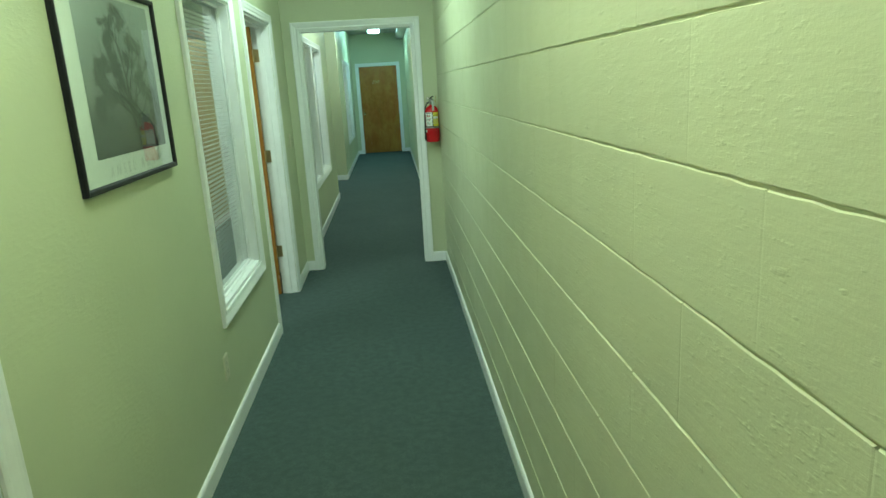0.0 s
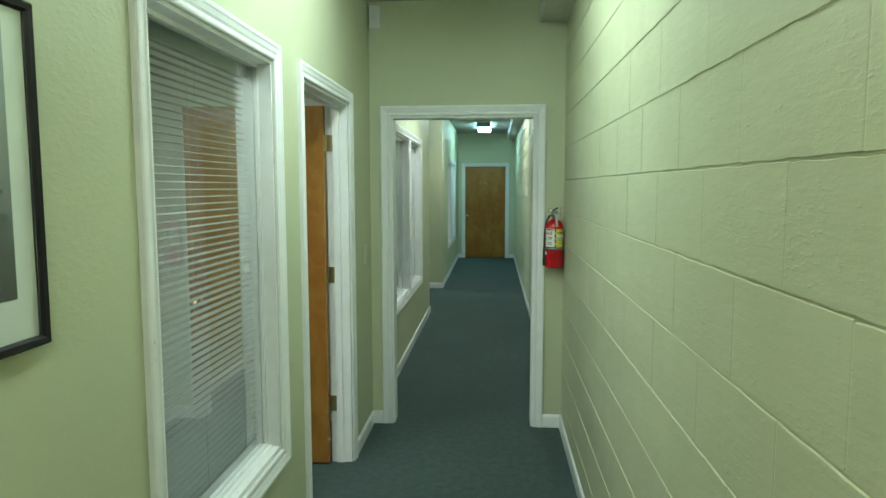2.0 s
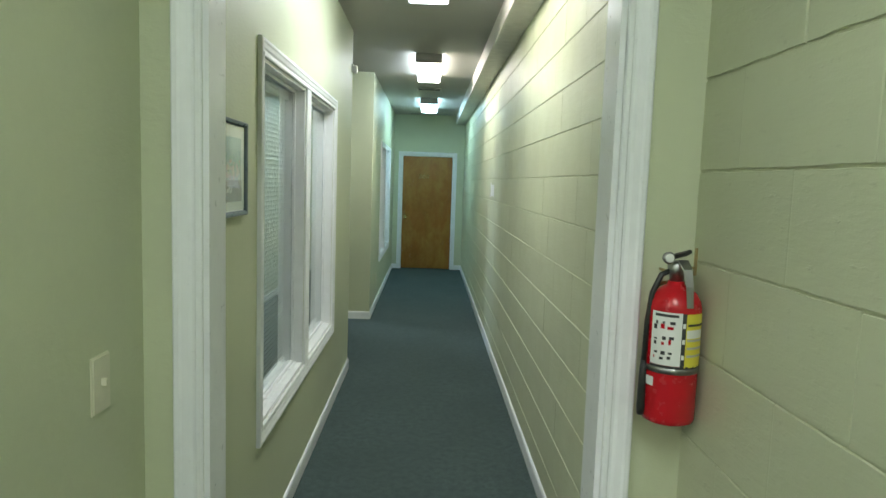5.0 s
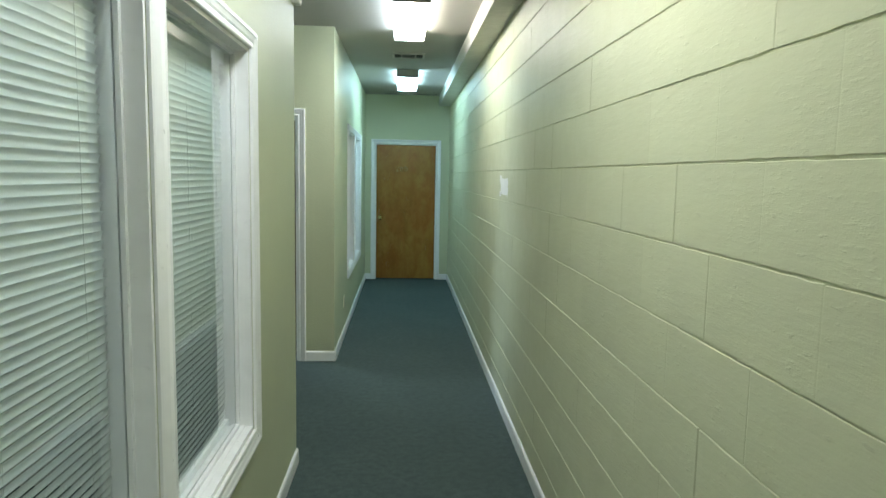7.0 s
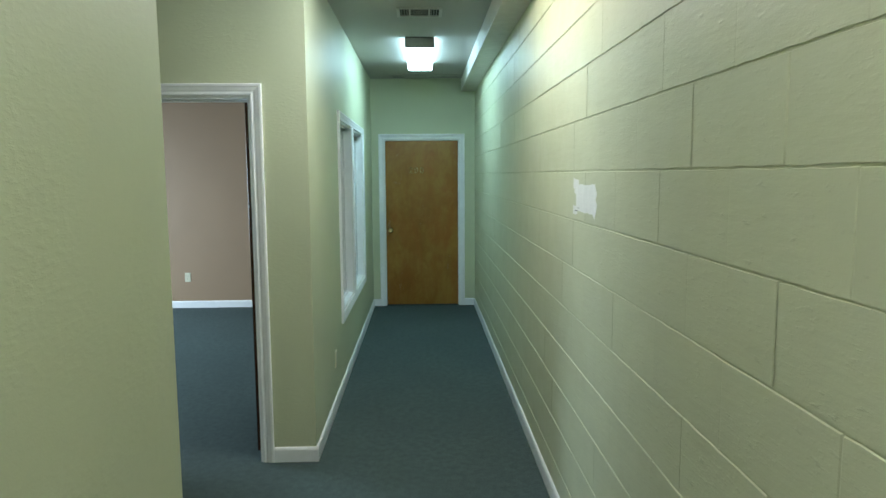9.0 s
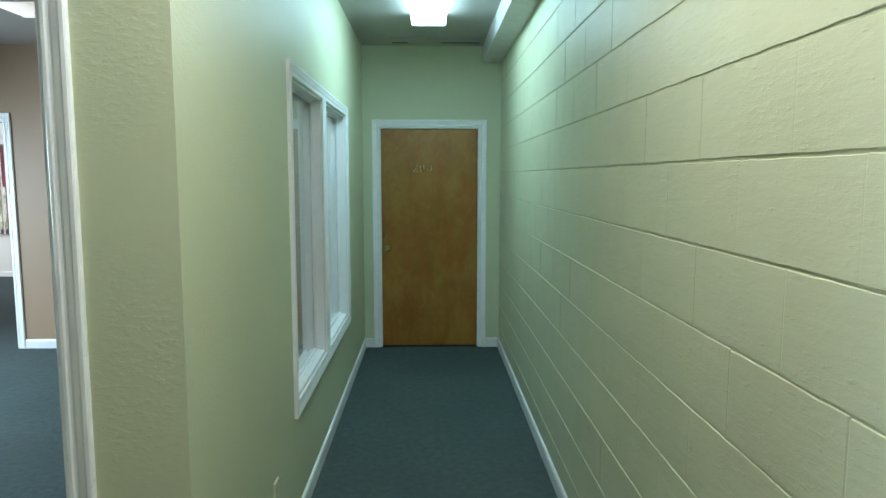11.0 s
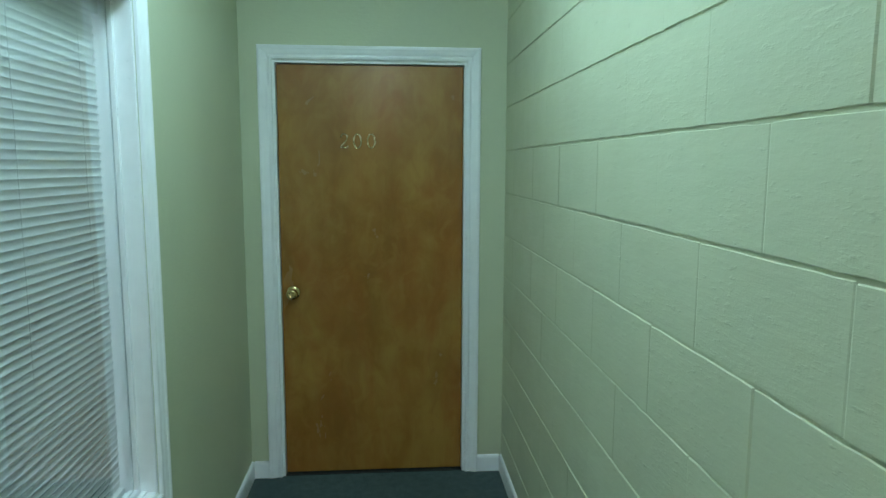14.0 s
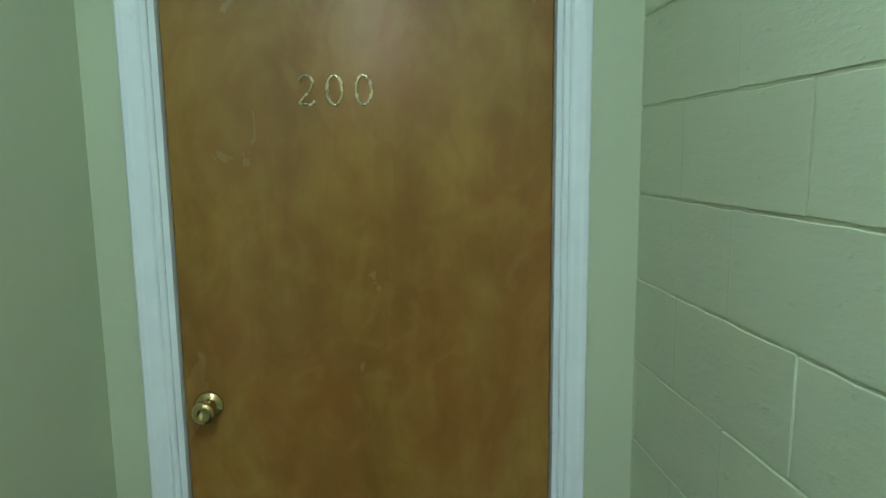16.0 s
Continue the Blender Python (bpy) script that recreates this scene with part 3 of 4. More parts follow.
def blind(light, tilt, mat, label, pitch=0.0212, cord=0.0):
    """Venetian blind hung in the reveal behind the pane: headrail with valance, slats, bottom rail, ladder cords, lift cord."""
    y0, y1, z0, z1 = light[0] + 0.015, light[1] - 0.015, light[2] + 0.017, light[3] - 0.014
    x = XW + 0.012
    bl = thing("venetian_blind", (x, (y0 + y1) / 2, z1), label, "blind", "venetian blinds in the office windows")
    put_part("headrail", boxes((x - 0.016, y0, z1 - 0.030, x + 0.012, y1, z1), bevel=0.002, seg=1), mat, bl)
    put_part("valance", boxes((x + 0.013, y0, z1 - 0.052, x + 0.0155, y1, z1 - 0.001), bevel=0.001, seg=1), mat, bl)
    n = int((z1 - z0 - 0.062) / pitch)
    a = radians(tilt)
    bm = bmesh.new()
    rows = []
    for k in range(7):
        u = (k / 6 - 0.5) * 0.0255
        w = 0.0030 * (1 - (2 * k / 6 - 1) ** 2)
        rows.append([bm.verts.new((u * math.cos(a) - w * math.sin(a), yy, u * math.sin(a) + w * math.cos(a))) for yy in (-(y1 - y0) / 2 + 0.002, (y1 - y0) / 2 - 0.002)])
    for p, q in zip(rows, rows[1:]):
        bm.faces.new((p[0], p[1], q[1], q[0]))
    me = mesh_of("slat", bm, mat, True)
    for i in range(n):
        sl = new("slat", me)
        sl.parent = bl
        sl.location = (0, 0, -0.052 - i * pitch)
        sl.rotation_euler = (radians(random.uniform(-0.02, 0.02)), radians(random.uniform(-0.5, 0.5)), 0)
    zb = z1 - 0.052 - n * pitch
    put_part("bottom_rail", boxes((x - 0.011, y0 + 0.002, z0, x + 0.011, y1 - 0.002, zb + 0.006), bevel=0.002, seg=1), mat, bl)
    for f in (0.14, 0.5, 0.86):
        yy = y0 + f * (y1 - y0)
        put_part("ladder_cord", boxes((x + 0.0125, yy - 0.0005, zb, x + 0.0133, yy + 0.0005, z1 - 0.03), (x - 0.0133, yy - 0.0005, zb, x - 0.0125, yy + 0.0005, z1 - 0.03)), mat, bl)
    if cord:
        for dy, drop in ((0.0, 0.0), (0.024, 0.003)):
            zt = cord + drop
            bm = bmesh.new()
            lathe(bm, [(0.0, zt), (0.0011, zt), (0.0011, z1 - 0.03), (0.0, z1 - 0.03)], "z", (x + 0.0175, y1 - 0.086 + dy, 0), 6)
            lift = put_part("lift_cord", bm, M_WHITEP, bl, "thin white pull cord")
            bm = bmesh.new()
            lathe(bm, [(0.0, zt - 0.022), (0.0062, zt - 0.022), (0.0066, zt - 0.016), (0.0028, zt), (0.0, zt)], "z", (x + 0.0175, y1 - 0.086 + dy, 0), 10)
            part("tassel", bm, M_WHITEP, lift, "white plastic pull", True)


blind(W1[0], -2, M_SLAT_DIMMED, "aluminium venetian blind, slats dimmed to grey, tilted half open", 0.0222, 1.30)
for light in W2:
    blind(light, 72, M_SLAT, "white aluminium venetian blind tilted shut")
for light in W3:
    blind(light, 76, M_SLAT_TAUPE, "taupe grey venetian blind tilted shut")


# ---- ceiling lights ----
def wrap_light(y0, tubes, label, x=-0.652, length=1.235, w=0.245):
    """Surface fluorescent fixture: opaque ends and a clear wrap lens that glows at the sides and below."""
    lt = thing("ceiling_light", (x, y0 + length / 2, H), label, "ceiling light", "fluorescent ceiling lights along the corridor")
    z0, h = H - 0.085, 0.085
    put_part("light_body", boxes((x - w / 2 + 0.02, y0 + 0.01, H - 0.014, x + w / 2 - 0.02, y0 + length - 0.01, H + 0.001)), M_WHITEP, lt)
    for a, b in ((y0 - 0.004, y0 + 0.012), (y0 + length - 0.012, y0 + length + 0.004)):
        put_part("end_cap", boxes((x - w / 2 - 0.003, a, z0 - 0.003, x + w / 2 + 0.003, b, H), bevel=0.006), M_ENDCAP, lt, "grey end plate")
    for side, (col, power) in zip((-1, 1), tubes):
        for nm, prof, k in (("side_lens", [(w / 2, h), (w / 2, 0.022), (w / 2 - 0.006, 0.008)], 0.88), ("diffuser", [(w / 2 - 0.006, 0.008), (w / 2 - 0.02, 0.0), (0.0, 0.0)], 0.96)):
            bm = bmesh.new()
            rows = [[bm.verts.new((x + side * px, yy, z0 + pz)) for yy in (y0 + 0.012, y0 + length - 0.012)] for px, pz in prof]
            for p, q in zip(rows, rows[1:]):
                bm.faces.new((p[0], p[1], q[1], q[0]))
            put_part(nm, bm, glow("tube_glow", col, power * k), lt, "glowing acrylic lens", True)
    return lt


M_ENDCAP = plain("grey_end_cap", (0.42, 0.42, 0.43), 0.5)
LIGHTS = [
    (-3.05, (TUBE_DIM, TUBE_YELLOW)),
    (-0.12, (TUBE_MIX, TUBE_BRIGHT)),
    (3.86, (TUBE_COOL_LOW, TUBE_WARM_LOW)),
    (7.12, (TUBE_COOL, TUBE_WARM)),
    (10.38, (TUBE_TEAL, TUBE_TEAL)),
]
for y0, tubes in LIGHTS:
    wrap_light(y0, tubes, "lit fluorescent wraparound light on the ceiling")
wrap_light(10.2, (((1.0, 0.95, 0.86), 0.6), ((1.0, 0.95, 0.86), 0.6)), "lit fluorescent wraparound light in the peach room", x=-3.32)
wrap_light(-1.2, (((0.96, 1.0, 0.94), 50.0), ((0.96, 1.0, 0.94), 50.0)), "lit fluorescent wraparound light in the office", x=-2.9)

# ---- fill daylight through two added side openings, both out of view ----
def opening_light(name, m, w, h, power, col):
    la = bpy.data.lights.new(name, "AREA")
    la.shape, la.size, la.size_y, la.energy, la.color = "RECTANGLE", w, h, power, col
    ob = new(name, la)
    ob.matrix_world = m
    return ob


opening_light("fill_daylight_far", look((X_DROOM - 0.14, 15.2, 1.5), (X_DROOM + 2, 15.2, 1.1)), 2.3, 1.3, 190, (0.86, 0.90, 1.0))
# fill for the peach room, aimed down to brighten its carpet
opening_light("unseen_window_daylight", look((X_ROOM - 0.14, 10.6, 1.5), (X_ROOM + 2, 10.3, -0.3)), 1.9, 1.3, 265, (0.64, 0.85, 1.0))

# ---- things on the walls and the ceiling of the corridor ----
ART = Matrix(((0, 0, 1, 0), (1, 0, 0, 0), (0, 1, 0, 0), (0, 0, 0, 1)))  # local x along +y, local y up, local z out of the left wall


def flat(pts, h):
    """A flat polygon at height h over its sheet."""
    bm = bmesh.new()
    bm.faces.new([bm.verts.new((x, y, h)) for x, y in pts])
    return bm


def picture_frame(bm, w, h, width, depth):
    """Mitred moulding, outer size w by h, centred."""
    prof = [(0, 0.0), (0, depth * 0.8), (width * 0.2, depth), (width * 0.75, depth * 0.9), (width, depth * 0.55), (width, 0.0)]
    loops = []
    for o, z in prof:
        a, b = w / 2 - o, h / 2 - o
        loops.append([bm.verts.new(p) for p in ((-a, -b, z), (a, -b, z), (a, b, z), (-a, b, z))])
    for p, q in zip(loops, loops[1:]):
        for i in range(4):
            j = (i + 1) % 4
            bm.faces.new((p[i], p[j], q[j], q[i]))


def ribbon(bm, pts, widths, h):
    """A tapered flat stroke through pts."""
    prev = None
    for k, (x, y) in enumerate(pts):
        a, b = pts[max(0, k - 1)], pts[min(len(pts) - 1, k + 1)]
        dx, dy = b[0] - a[0], b[1] - a[1]
        n = math.hypot(dx, dy) or 1
        ox, oy = -dy / n * widths[k] / 2, dx / n * widths[k] / 2
        row = (bm.verts.new((x + ox, y + oy, h)), bm.verts.new((x - ox, y - oy, h)))
        if prev:
            bm.faces.new((prev[0], prev[1], row[1], row[0]))
        prev = row


def misty_print(name):
    m, t, b = nodes_of(name)
    g = t.nodes.new("ShaderNodeTexCoord")
    sep = t.nodes.new("ShaderNodeSeparateXYZ")
    t.links.new(g.outputs["Generated"], sep.inputs[0])
    n = noise_of(t, g.outputs["Generated"], 4.0, 5.0)
    add = t.nodes.new("ShaderNodeMath")
    add.operation, add.inputs[1].default_value = "MULTIPLY_ADD", 0.22
    t.links.new(n, add.inputs[0])
    t.links.new(sep.outputs[1], add.inputs[2])
    c = ramp(t, add.outputs[0], [(0.10, (0.020, 0.024, 0.022)), (0.30, (0.055, 0.062, 0.058)), (0.48, (0.165, 0.18, 0.165)), (1.0, (0.25, 0.275, 0.25))])
    t.links.new(c, b.inputs["Base Color"])
    b.inputs["Roughness"].default_value = 0.5
    return m


# framed black-and-white tree photograph
poster = thing("framed_poster", (XL, -1.186, 1.608), "black framed tree photograph poster on the green wall", "picture")
poster.matrix_world = Matrix.Translation((XL + 0.001, -1.186, 1.608)) @ ART
bm = bmesh.new()
picture_frame(bm, 0.768, 0.592, 0.018, 0.019)
part("frame", bm, M_FRAME, poster, "glossy black wooden frame")
part("mat_board", flat([(-0.367, -0.278), (0.367, -0.278), (0.367, 0.278), (-0.367, 0.278)], 0.006), M_PAPER, poster, "pale mat with grey lettering")
PX0, PX1, PY0, PY1 = -0.266, 0.318, -0.206, 0.262
photo = part("photograph", flat([(PX0, PY0), (PX1, PY0), (PX1, PY1), (PX0, PY1)], 0.0068), misty_print("misty_photo"), poster, "grey misty photograph")
M_TREE = plain("tree_print_dark", (0.018, 0.021, 0.020), 0.6, var=0.2)
M_LEAF = plain("tree_print_leaf", (0.040, 0.047, 0.042), 0.6, var=0.35, scale=60)
M_LEAF2 = plain("tree_print_mist", (0.062, 0.071, 0.064), 0.6, var=0.2, scale=60)
rt = random.Random(11)
bm = bmesh.new()
tips = []


def limb(x, y, a, length, w, depth):
    pts, ws = [(x, y)], [w]
    for k in range(5):
        a += rt.uniform(-0.35, 0.35)
        x, y = x + math.cos(a) * length / 5, y + math.sin(a) * length / 5
        x, y = min(max(x, PX0 + 0.03), PX1 - 0.03), min(max(y, PY0 + 0.1), PY1 - 0.015)
        pts.append((x, y))
        ws.append(w * (1 - 0.11 * (k + 1)))
        if depth >= 2:
            tips.append((x, y))
    ribbon(bm, pts, ws, 0.0079)
    if depth < 3:
        for k in range(3 if depth < 2 else 2):
            limb(x, y, a + rt.uniform(-0.9, 0.9), length * rt.uniform(0.5, 0.7), w * 0.55, depth + 1)


ribbon(bm, [(0.060, PY0 + 0.055), (0.054, -0.105), (0.046, -0.055)], [0.034, 0.024, 0.020], 0.0079)
for a, l in ((2.6, 0.13), (2.05, 0.15), (1.5, 0.16), (1.0, 0.15), (0.45, 0.13), (2.9, 0.12), (0.15, 0.11)):
    limb(0.046, -0.060, a, l * 0.95, 0.010, 0)
for ends in (((0.58, 0.77), (0.53, 0.50), (0.47, 0.28), (0.49, 0.08)), ((0.58, 0.77), (0.44, 0.70), (0.32, 0.62), (0.20, 0.54)), ((0.58, 0.76), (0.62, 0.64), (0.67, 0.54), (0.71, 0.46)),
             ((0.58, 0.77), (0.70, 0.74), (0.78, 0.66), (0.86, 0.60)), ((0.53, 0.50), (0.60, 0.40), (0.66, 0.27)), ((0.44, 0.70), (0.40, 0.58), (0.36, 0.44))):
    ribbon(bm, [(PX0 + u * (PX1 - PX0), PY1 - v * (PY1 - PY0)) for u, v in ends], [0.011, 0.008, 0.006, 0.004][:len(ends)], 0.0080)
part("tree_limbs", bm, M_TREE, photo, "dark printed limbs")
# an old oak in mist: separate lobes of foliage round a bare fork, sky between them
LOBES = ((0.50, 0.07), (0.42, 0.16), (0.56, 0.14), (0.38, 0.26), (0.66, 0.24), (0.75, 0.28), (0.40, 0.36), (0.60, 0.38), (0.26, 0.45), (0.42, 0.46),
         (0.71, 0.49), (0.20, 0.55), (0.47, 0.55), (0.76, 0.57), (0.85, 0.60), (0.15, 0.66), (0.31, 0.65), (0.89, 0.68), (0.13, 0.76), (0.91, 0.76))
clumps = []
for u, v in LOBES:
    for k in range(6):
        clumps.append((PX0 + (u + rt.gauss(0, 0.034)) * (PX1 - PX0), PY1 - (v + rt.gauss(0, 0.022)) * (PY1 - PY0), rt.uniform(0.007, 0.013)))
low_tips = [p for p in tips if -0.11 < p[1] < 0.08]
clumps += [(x, y, rt.uniform(0.006, 0.012)) for x, y in rt.sample(low_tips, min(16, len(low_tips)))]
for nm, mat, h, n, r0, r1, grow in (("far_leaves", M_LEAF2, 0.0072, 2600, 0.003, 0.0065, 1.3), ("near_leaves", M_LEAF, 0.0075, 6000, 0.0018, 0.0042, 0.80)):
    bm = bmesh.new()
    for i in range(n):
        tx, ty, sp = rt.choice(clumps)
        x, y = tx + rt.gauss(0, sp * grow), ty + rt.gauss(0, sp * grow * 0.7)
        if not (PX0 + 0.012 < x < PX1 - 0.012 and PY0 + 0.05 < y < PY1 - 0.012):
            continue
        r = rt.uniform(r0, r1)
        a0 = rt.uniform(0, 6)
        bm.faces.new([bm.verts.new((x + r * rt.uniform(0.6, 1.2) * math.cos(a0 + q), y + r * rt.uniform(0.6, 1.2) * math.sin(a0 + q), h + i * 1e-7)) for q in (0, 1.05, 2.1, 3.14, 4.2, 5.25)])
    part(nm, bm, mat, photo, "grey printed foliage")
me = text_mesh("ANSEL ADAMS", 0.046, 0.0002, 0.0, 2.15)
me.transform(Matrix.Diagonal((0.82, 1, 1, 1)))
me.materials.append(M_GREYINK)
lt = new("lettering", me)
lt.parent = poster
lt.location = (0.035, -0.249, 0.0068)
glz = part("glazing", boxes((-0.366, -0.277, 0.0095, 0.366, 0.277, 0.0115)), M_GLASS, poster, "clear picture glass")
glz.visible_shadow = False

# framed harbour watercolour
harbour = thing("framed_picture", (XL, 2.962, 1.607), "slate framed watercolour of a harbour town", "picture")
harbour.matrix_world = Matrix.Translation((XL + 0.001, 2.962, 1.607)) @ ART
bm = bmesh.new()
picture_frame(bm, 0.43, 0.312, 0.016, 0.018)
part("frame", bm, M_BLUEFRAME, harbour, "slate blue wooden frame")
part("mat_board", flat([(-0.2, -0.141), (0.2, -0.141), (0.2, 0.141), (-0.2, 0.141)], 0.005), M_PAPER, harbour, "cream mat")
AX, AY0, AY1 = 0.165, -0.108, 0.100


def wash(name, a, b, scale=30.0):
    m, t, bs = nodes_of(name)
    n = noise_of(t, coords(t), scale, 5.0, 0.6)
    t.links.new(ramp(t, n, [(0.3, a), (0.7, b)]), bs.inputs["Base Color"])
    bs.inputs["Roughness"].default_value = 0.8
    return m


art = part("painting", flat([(-AX, AY0), (AX, AY0), (AX, AY1), (-AX, AY1)], 0.0055), wash("sky_wash", (0.24, 0.36, 0.35), (0.35, 0.46, 0.43), 22), harbour, "blue-green watercolour sky")
rw = random.Random(5)


def dabs(name, mat, n, x0, x1, y0, y1, r0, r1, h, flatness=0.7):
    """Soft brush dabs: many small uneven blots laid over one another."""
    bm = bmesh.new()
    for i in range(n):
        r, a0 = rw.uniform(r0, r1), rw.uniform(0, 6)
        x, y = rw.uniform(x0 + r, x1 - r), rw.uniform(y0, y1)
        bm.faces.new([bm.verts.new((x + r * rw.uniform(0.7, 1.1) * math.cos(a0 + q * 0.785), min(max(y + flatness * r * rw.uniform(0.7, 1.1) * math.sin(a0 + q * 0.785), AY0 + 0.002), AY1 - 0.002), h + i * 1e-6)) for q in range(8)])
    part(name, bm, mat, art)


dabs("hills", wash("hill_wash", (0.15, 0.27, 0.26), (0.24, 0.36, 0.33)), 60, -AX, AX, 0.020, 0.060, 0.008, 0.022, 0.0058)
dabs("trees", wash("tree_wash", (0.07, 0.22, 0.15), (0.20, 0.38, 0.28)), 70, -AX, AX, 0.005, 0.040, 0.006, 0.014, 0.0061)
dabs("house_wash", wash("cream_wash", (0.50, 0.46, 0.28), (0.62, 0.58, 0.42), 60), 26, -AX, AX, -0.034, 0.010, 0.006, 0.013, 0.0064, 1.0)
dabs("house_wash", wash("rose_wash", (0.46, 0.34, 0.32), (0.60, 0.48, 0.45), 60), 34, -AX, AX, -0.036, 0.020, 0.005, 0.012, 0.0066, 1.0)
dabs("roof_wash", wash("roof_wash", (0.42, 0.18, 0.15), (0.52, 0.28, 0.23), 80), 24, -AX, AX, -0.004, 0.024, 0.004, 0.011, 0.0069, 0.35)
dabs("trees", wash("leaf_wash", (0.04, 0.15, 0.09), (0.12, 0.26, 0.16), 60), 16, -AX, AX, -0.020, 0.016, 0.003, 0.007, 0.0071)
part("water_wash", flat([(-AX, AY0 + 0.0002), (AX, AY0 + 0.0002), (AX, -0.052), (-AX, -0.052)], 0.0072), wash("water_wash", (0.10, 0.11, 0.11), (0.18, 0.19, 0.18)), art)
part("quay_wash", flat([(-AX, -0.054), (AX, -0.054), (AX, -0.038), (-AX, -0.038)], 0.0074), wash("quay_wash", (0.18, 0.17, 0.16), (0.30, 0.28, 0.26)), art)
part("quay_edge", flat([(-AX, -0.0555), (AX, -0.0555), (AX, -0.0535), (-AX, -0.0535)], 0.0076), wash("edge_wash", (0.40, 0.40, 0.36), (0.50, 0.49, 0.44)), art)
dabs("teal_water", wash("teal_wash", (0.05, 0.20, 0.24), (0.12, 0.32, 0.36), 60), 26, -AX, 0.06, AY0 + 0.006, -0.085, 0.005, 0.012, 0.0077, 0.4)
dabs("boats", wash("boat_wash", (0.46, 0.44, 0.36), (0.62, 0.58, 0.50), 90), 18, -0.14, 0.11, -0.076, -0.062, 0.005, 0.013, 0.0079, 0.6)
glz = part("glazing", boxes((-0.199, -0.135, 0.0095, 0.199, 0.135, 0.0115)), M_GLASS, harbour, "clear picture glass")
glz.visible_shadow = False


def wall_plate(name, y, z, label, category, switch=False):
    ob = thing(name, (XL, y, z), label, category)
    ob.matrix_world = Matrix.Translation((XL, y, z)) @ ART
    bm = boxes((-0.035, -0.0575, 0.0, 0.035, 0.0575, 0.006))
    bmesh.ops.bevel(bm, geom=[e for e in bm.edges if all(v.co.z > 0.001 for v in e.verts)], offset=0.003, segments=2, affect="EDGES")
    part("plate", bm, M_CREAM, ob)
    if switch:
        part("toggle", boxes((-0.005, -0.004, 0.005, 0.005, 0.011, 0.017), bevel=0.0015), M_CREAM, ob)
        spots = (-0.03, 0.03)
    else:
        for dz in (-0.0195, 0.0195):
            bm = bmesh.new()
            lathe(bm, [(0.0, 0.005), (0.0165, 0.005), (0.0165, 0.0068), (0.0, 0.0068)], "z", (0, dz, 0), 20)
            sock = part("socket", bm, M_CREAM, ob)
            part("dark_strip", boxes((-0.0075, dz - 0.001, 0.0066, -0.0055, dz + 0.007, 0.0071), (0.0055, dz - 0.001, 0.0066, 0.0075, dz + 0.006, 0.0071), (-0.002, dz - 0.010, 0.0066, 0.002, dz - 0.006, 0.0071)), M_DARK, sock, "dark plug slots")
        spots = (0.0,)
    for dz in spots:
        bm = bmesh.new()
        lathe(bm, [(0.0, 0.006), (0.003, 0.006), (0.002, 0.0072), (0.0, 0.0072)], "z", (0, dz, 0), 8)
        part("screw", bm, M_CREAM, ob)
    return ob


wall_plate("wall_outlet", -0.507, 0.350, "cream double wall outlet low on the green wall", "outlet")
wall_plate("wall_outlet", 9.187, 0.347, "cream double wall outlet low on the green wall", "outlet")
wall_plate("light_switch", 2.168, 1.165, "cream light switch beside the office door", "switch", True)

# small white devices high on the walls
chime = thing("door_chime", (-1.212, Y_PART, 2.66), "white plastic chime box high in the corner", "chime")
put_part("chime_cover", boxes((-1.246, Y_PART - 0.042, 2.588, -1.176, Y_PART - 0.001, 2.732), bevel=0.006), M_WHITEP, chime)
put_part("chime_base", boxes((-1.243, Y_PART - 0.006, 2.584, -1.179, Y_PART, 2.738)), M_CREAM, chime)
sensor = thing("motion_sensor", (XL, 6.25, 2.46), "small white motion sensor high on the wall", "sensor")
put_part("sensor_base", boxes((XL, 6.225, 2.430, XL + 0.012, 6.275, 2.495), bevel=0.002), M_WHITEP, sensor)
put_part("sensor_head", boxes((XL + 0.010, 6.221, 2.425, XL + 0.045, 6.279, 2.482), bevel=0.009), M_WHITEP, sensor)

# ceiling register, and a panel whose edge shadow is drawn as black strips
vent = thing("ceiling_vent", (-0.65, 9.5, H), "white three-way ceiling air register with dark slots", "vent")
VX0, VX1, VY0, VY1, VZ = -0.81, -0.49, 9.385, 9.635, H - 0.010
bm = boxes((VX0, VY0, VZ, VX1, VY0 + 0.022, H), (VX0, VY1 - 0.022, VZ, VX1, VY1, H), (VX0, VY0 + 0.022, VZ, VX0 + 0.022, VY1 - 0.022, H), (VX1 - 0.022, VY0 + 0.022, VZ, VX1, VY1 - 0.022, H), (VX0 + 0.085, VY0 + 0.022, VZ, VX0 + 0.097, VY1 - 0.022, H), (VX1 - 0.097, VY0 + 0.022, VZ, VX1 - 0.085, VY1 - 0.022, H))
put_part("vent_frame", bm, M_SOFFIT, vent)
put_part("backing", boxes((VX0 + 0.01, VY0 + 0.01, H - 0.0015, VX1 - 0.01, VY1 - 0.01, H + 0.001)), M_DARK, vent, "dark duct opening")
for k in range(6):
    yy = VY0 + 0.050 + k * 0.030
    put_part("vent_slat", boxes((VX0 + 0.097, yy, VZ + 0.006, VX1 - 0.097, yy + 0.0018, H - 0.002)), M_ENDCAP, vent)
for k in range(3):
    for base in (VX0 + 0.032, VX1 - 0.079):
        put_part("vent_slat", boxes((base + k * 0.019, VY0 + 0.022, VZ + 0.004, base + k * 0.019 + 0.004, VY1 - 0.022, H - 0.002)), M_ENDCAP, vent)

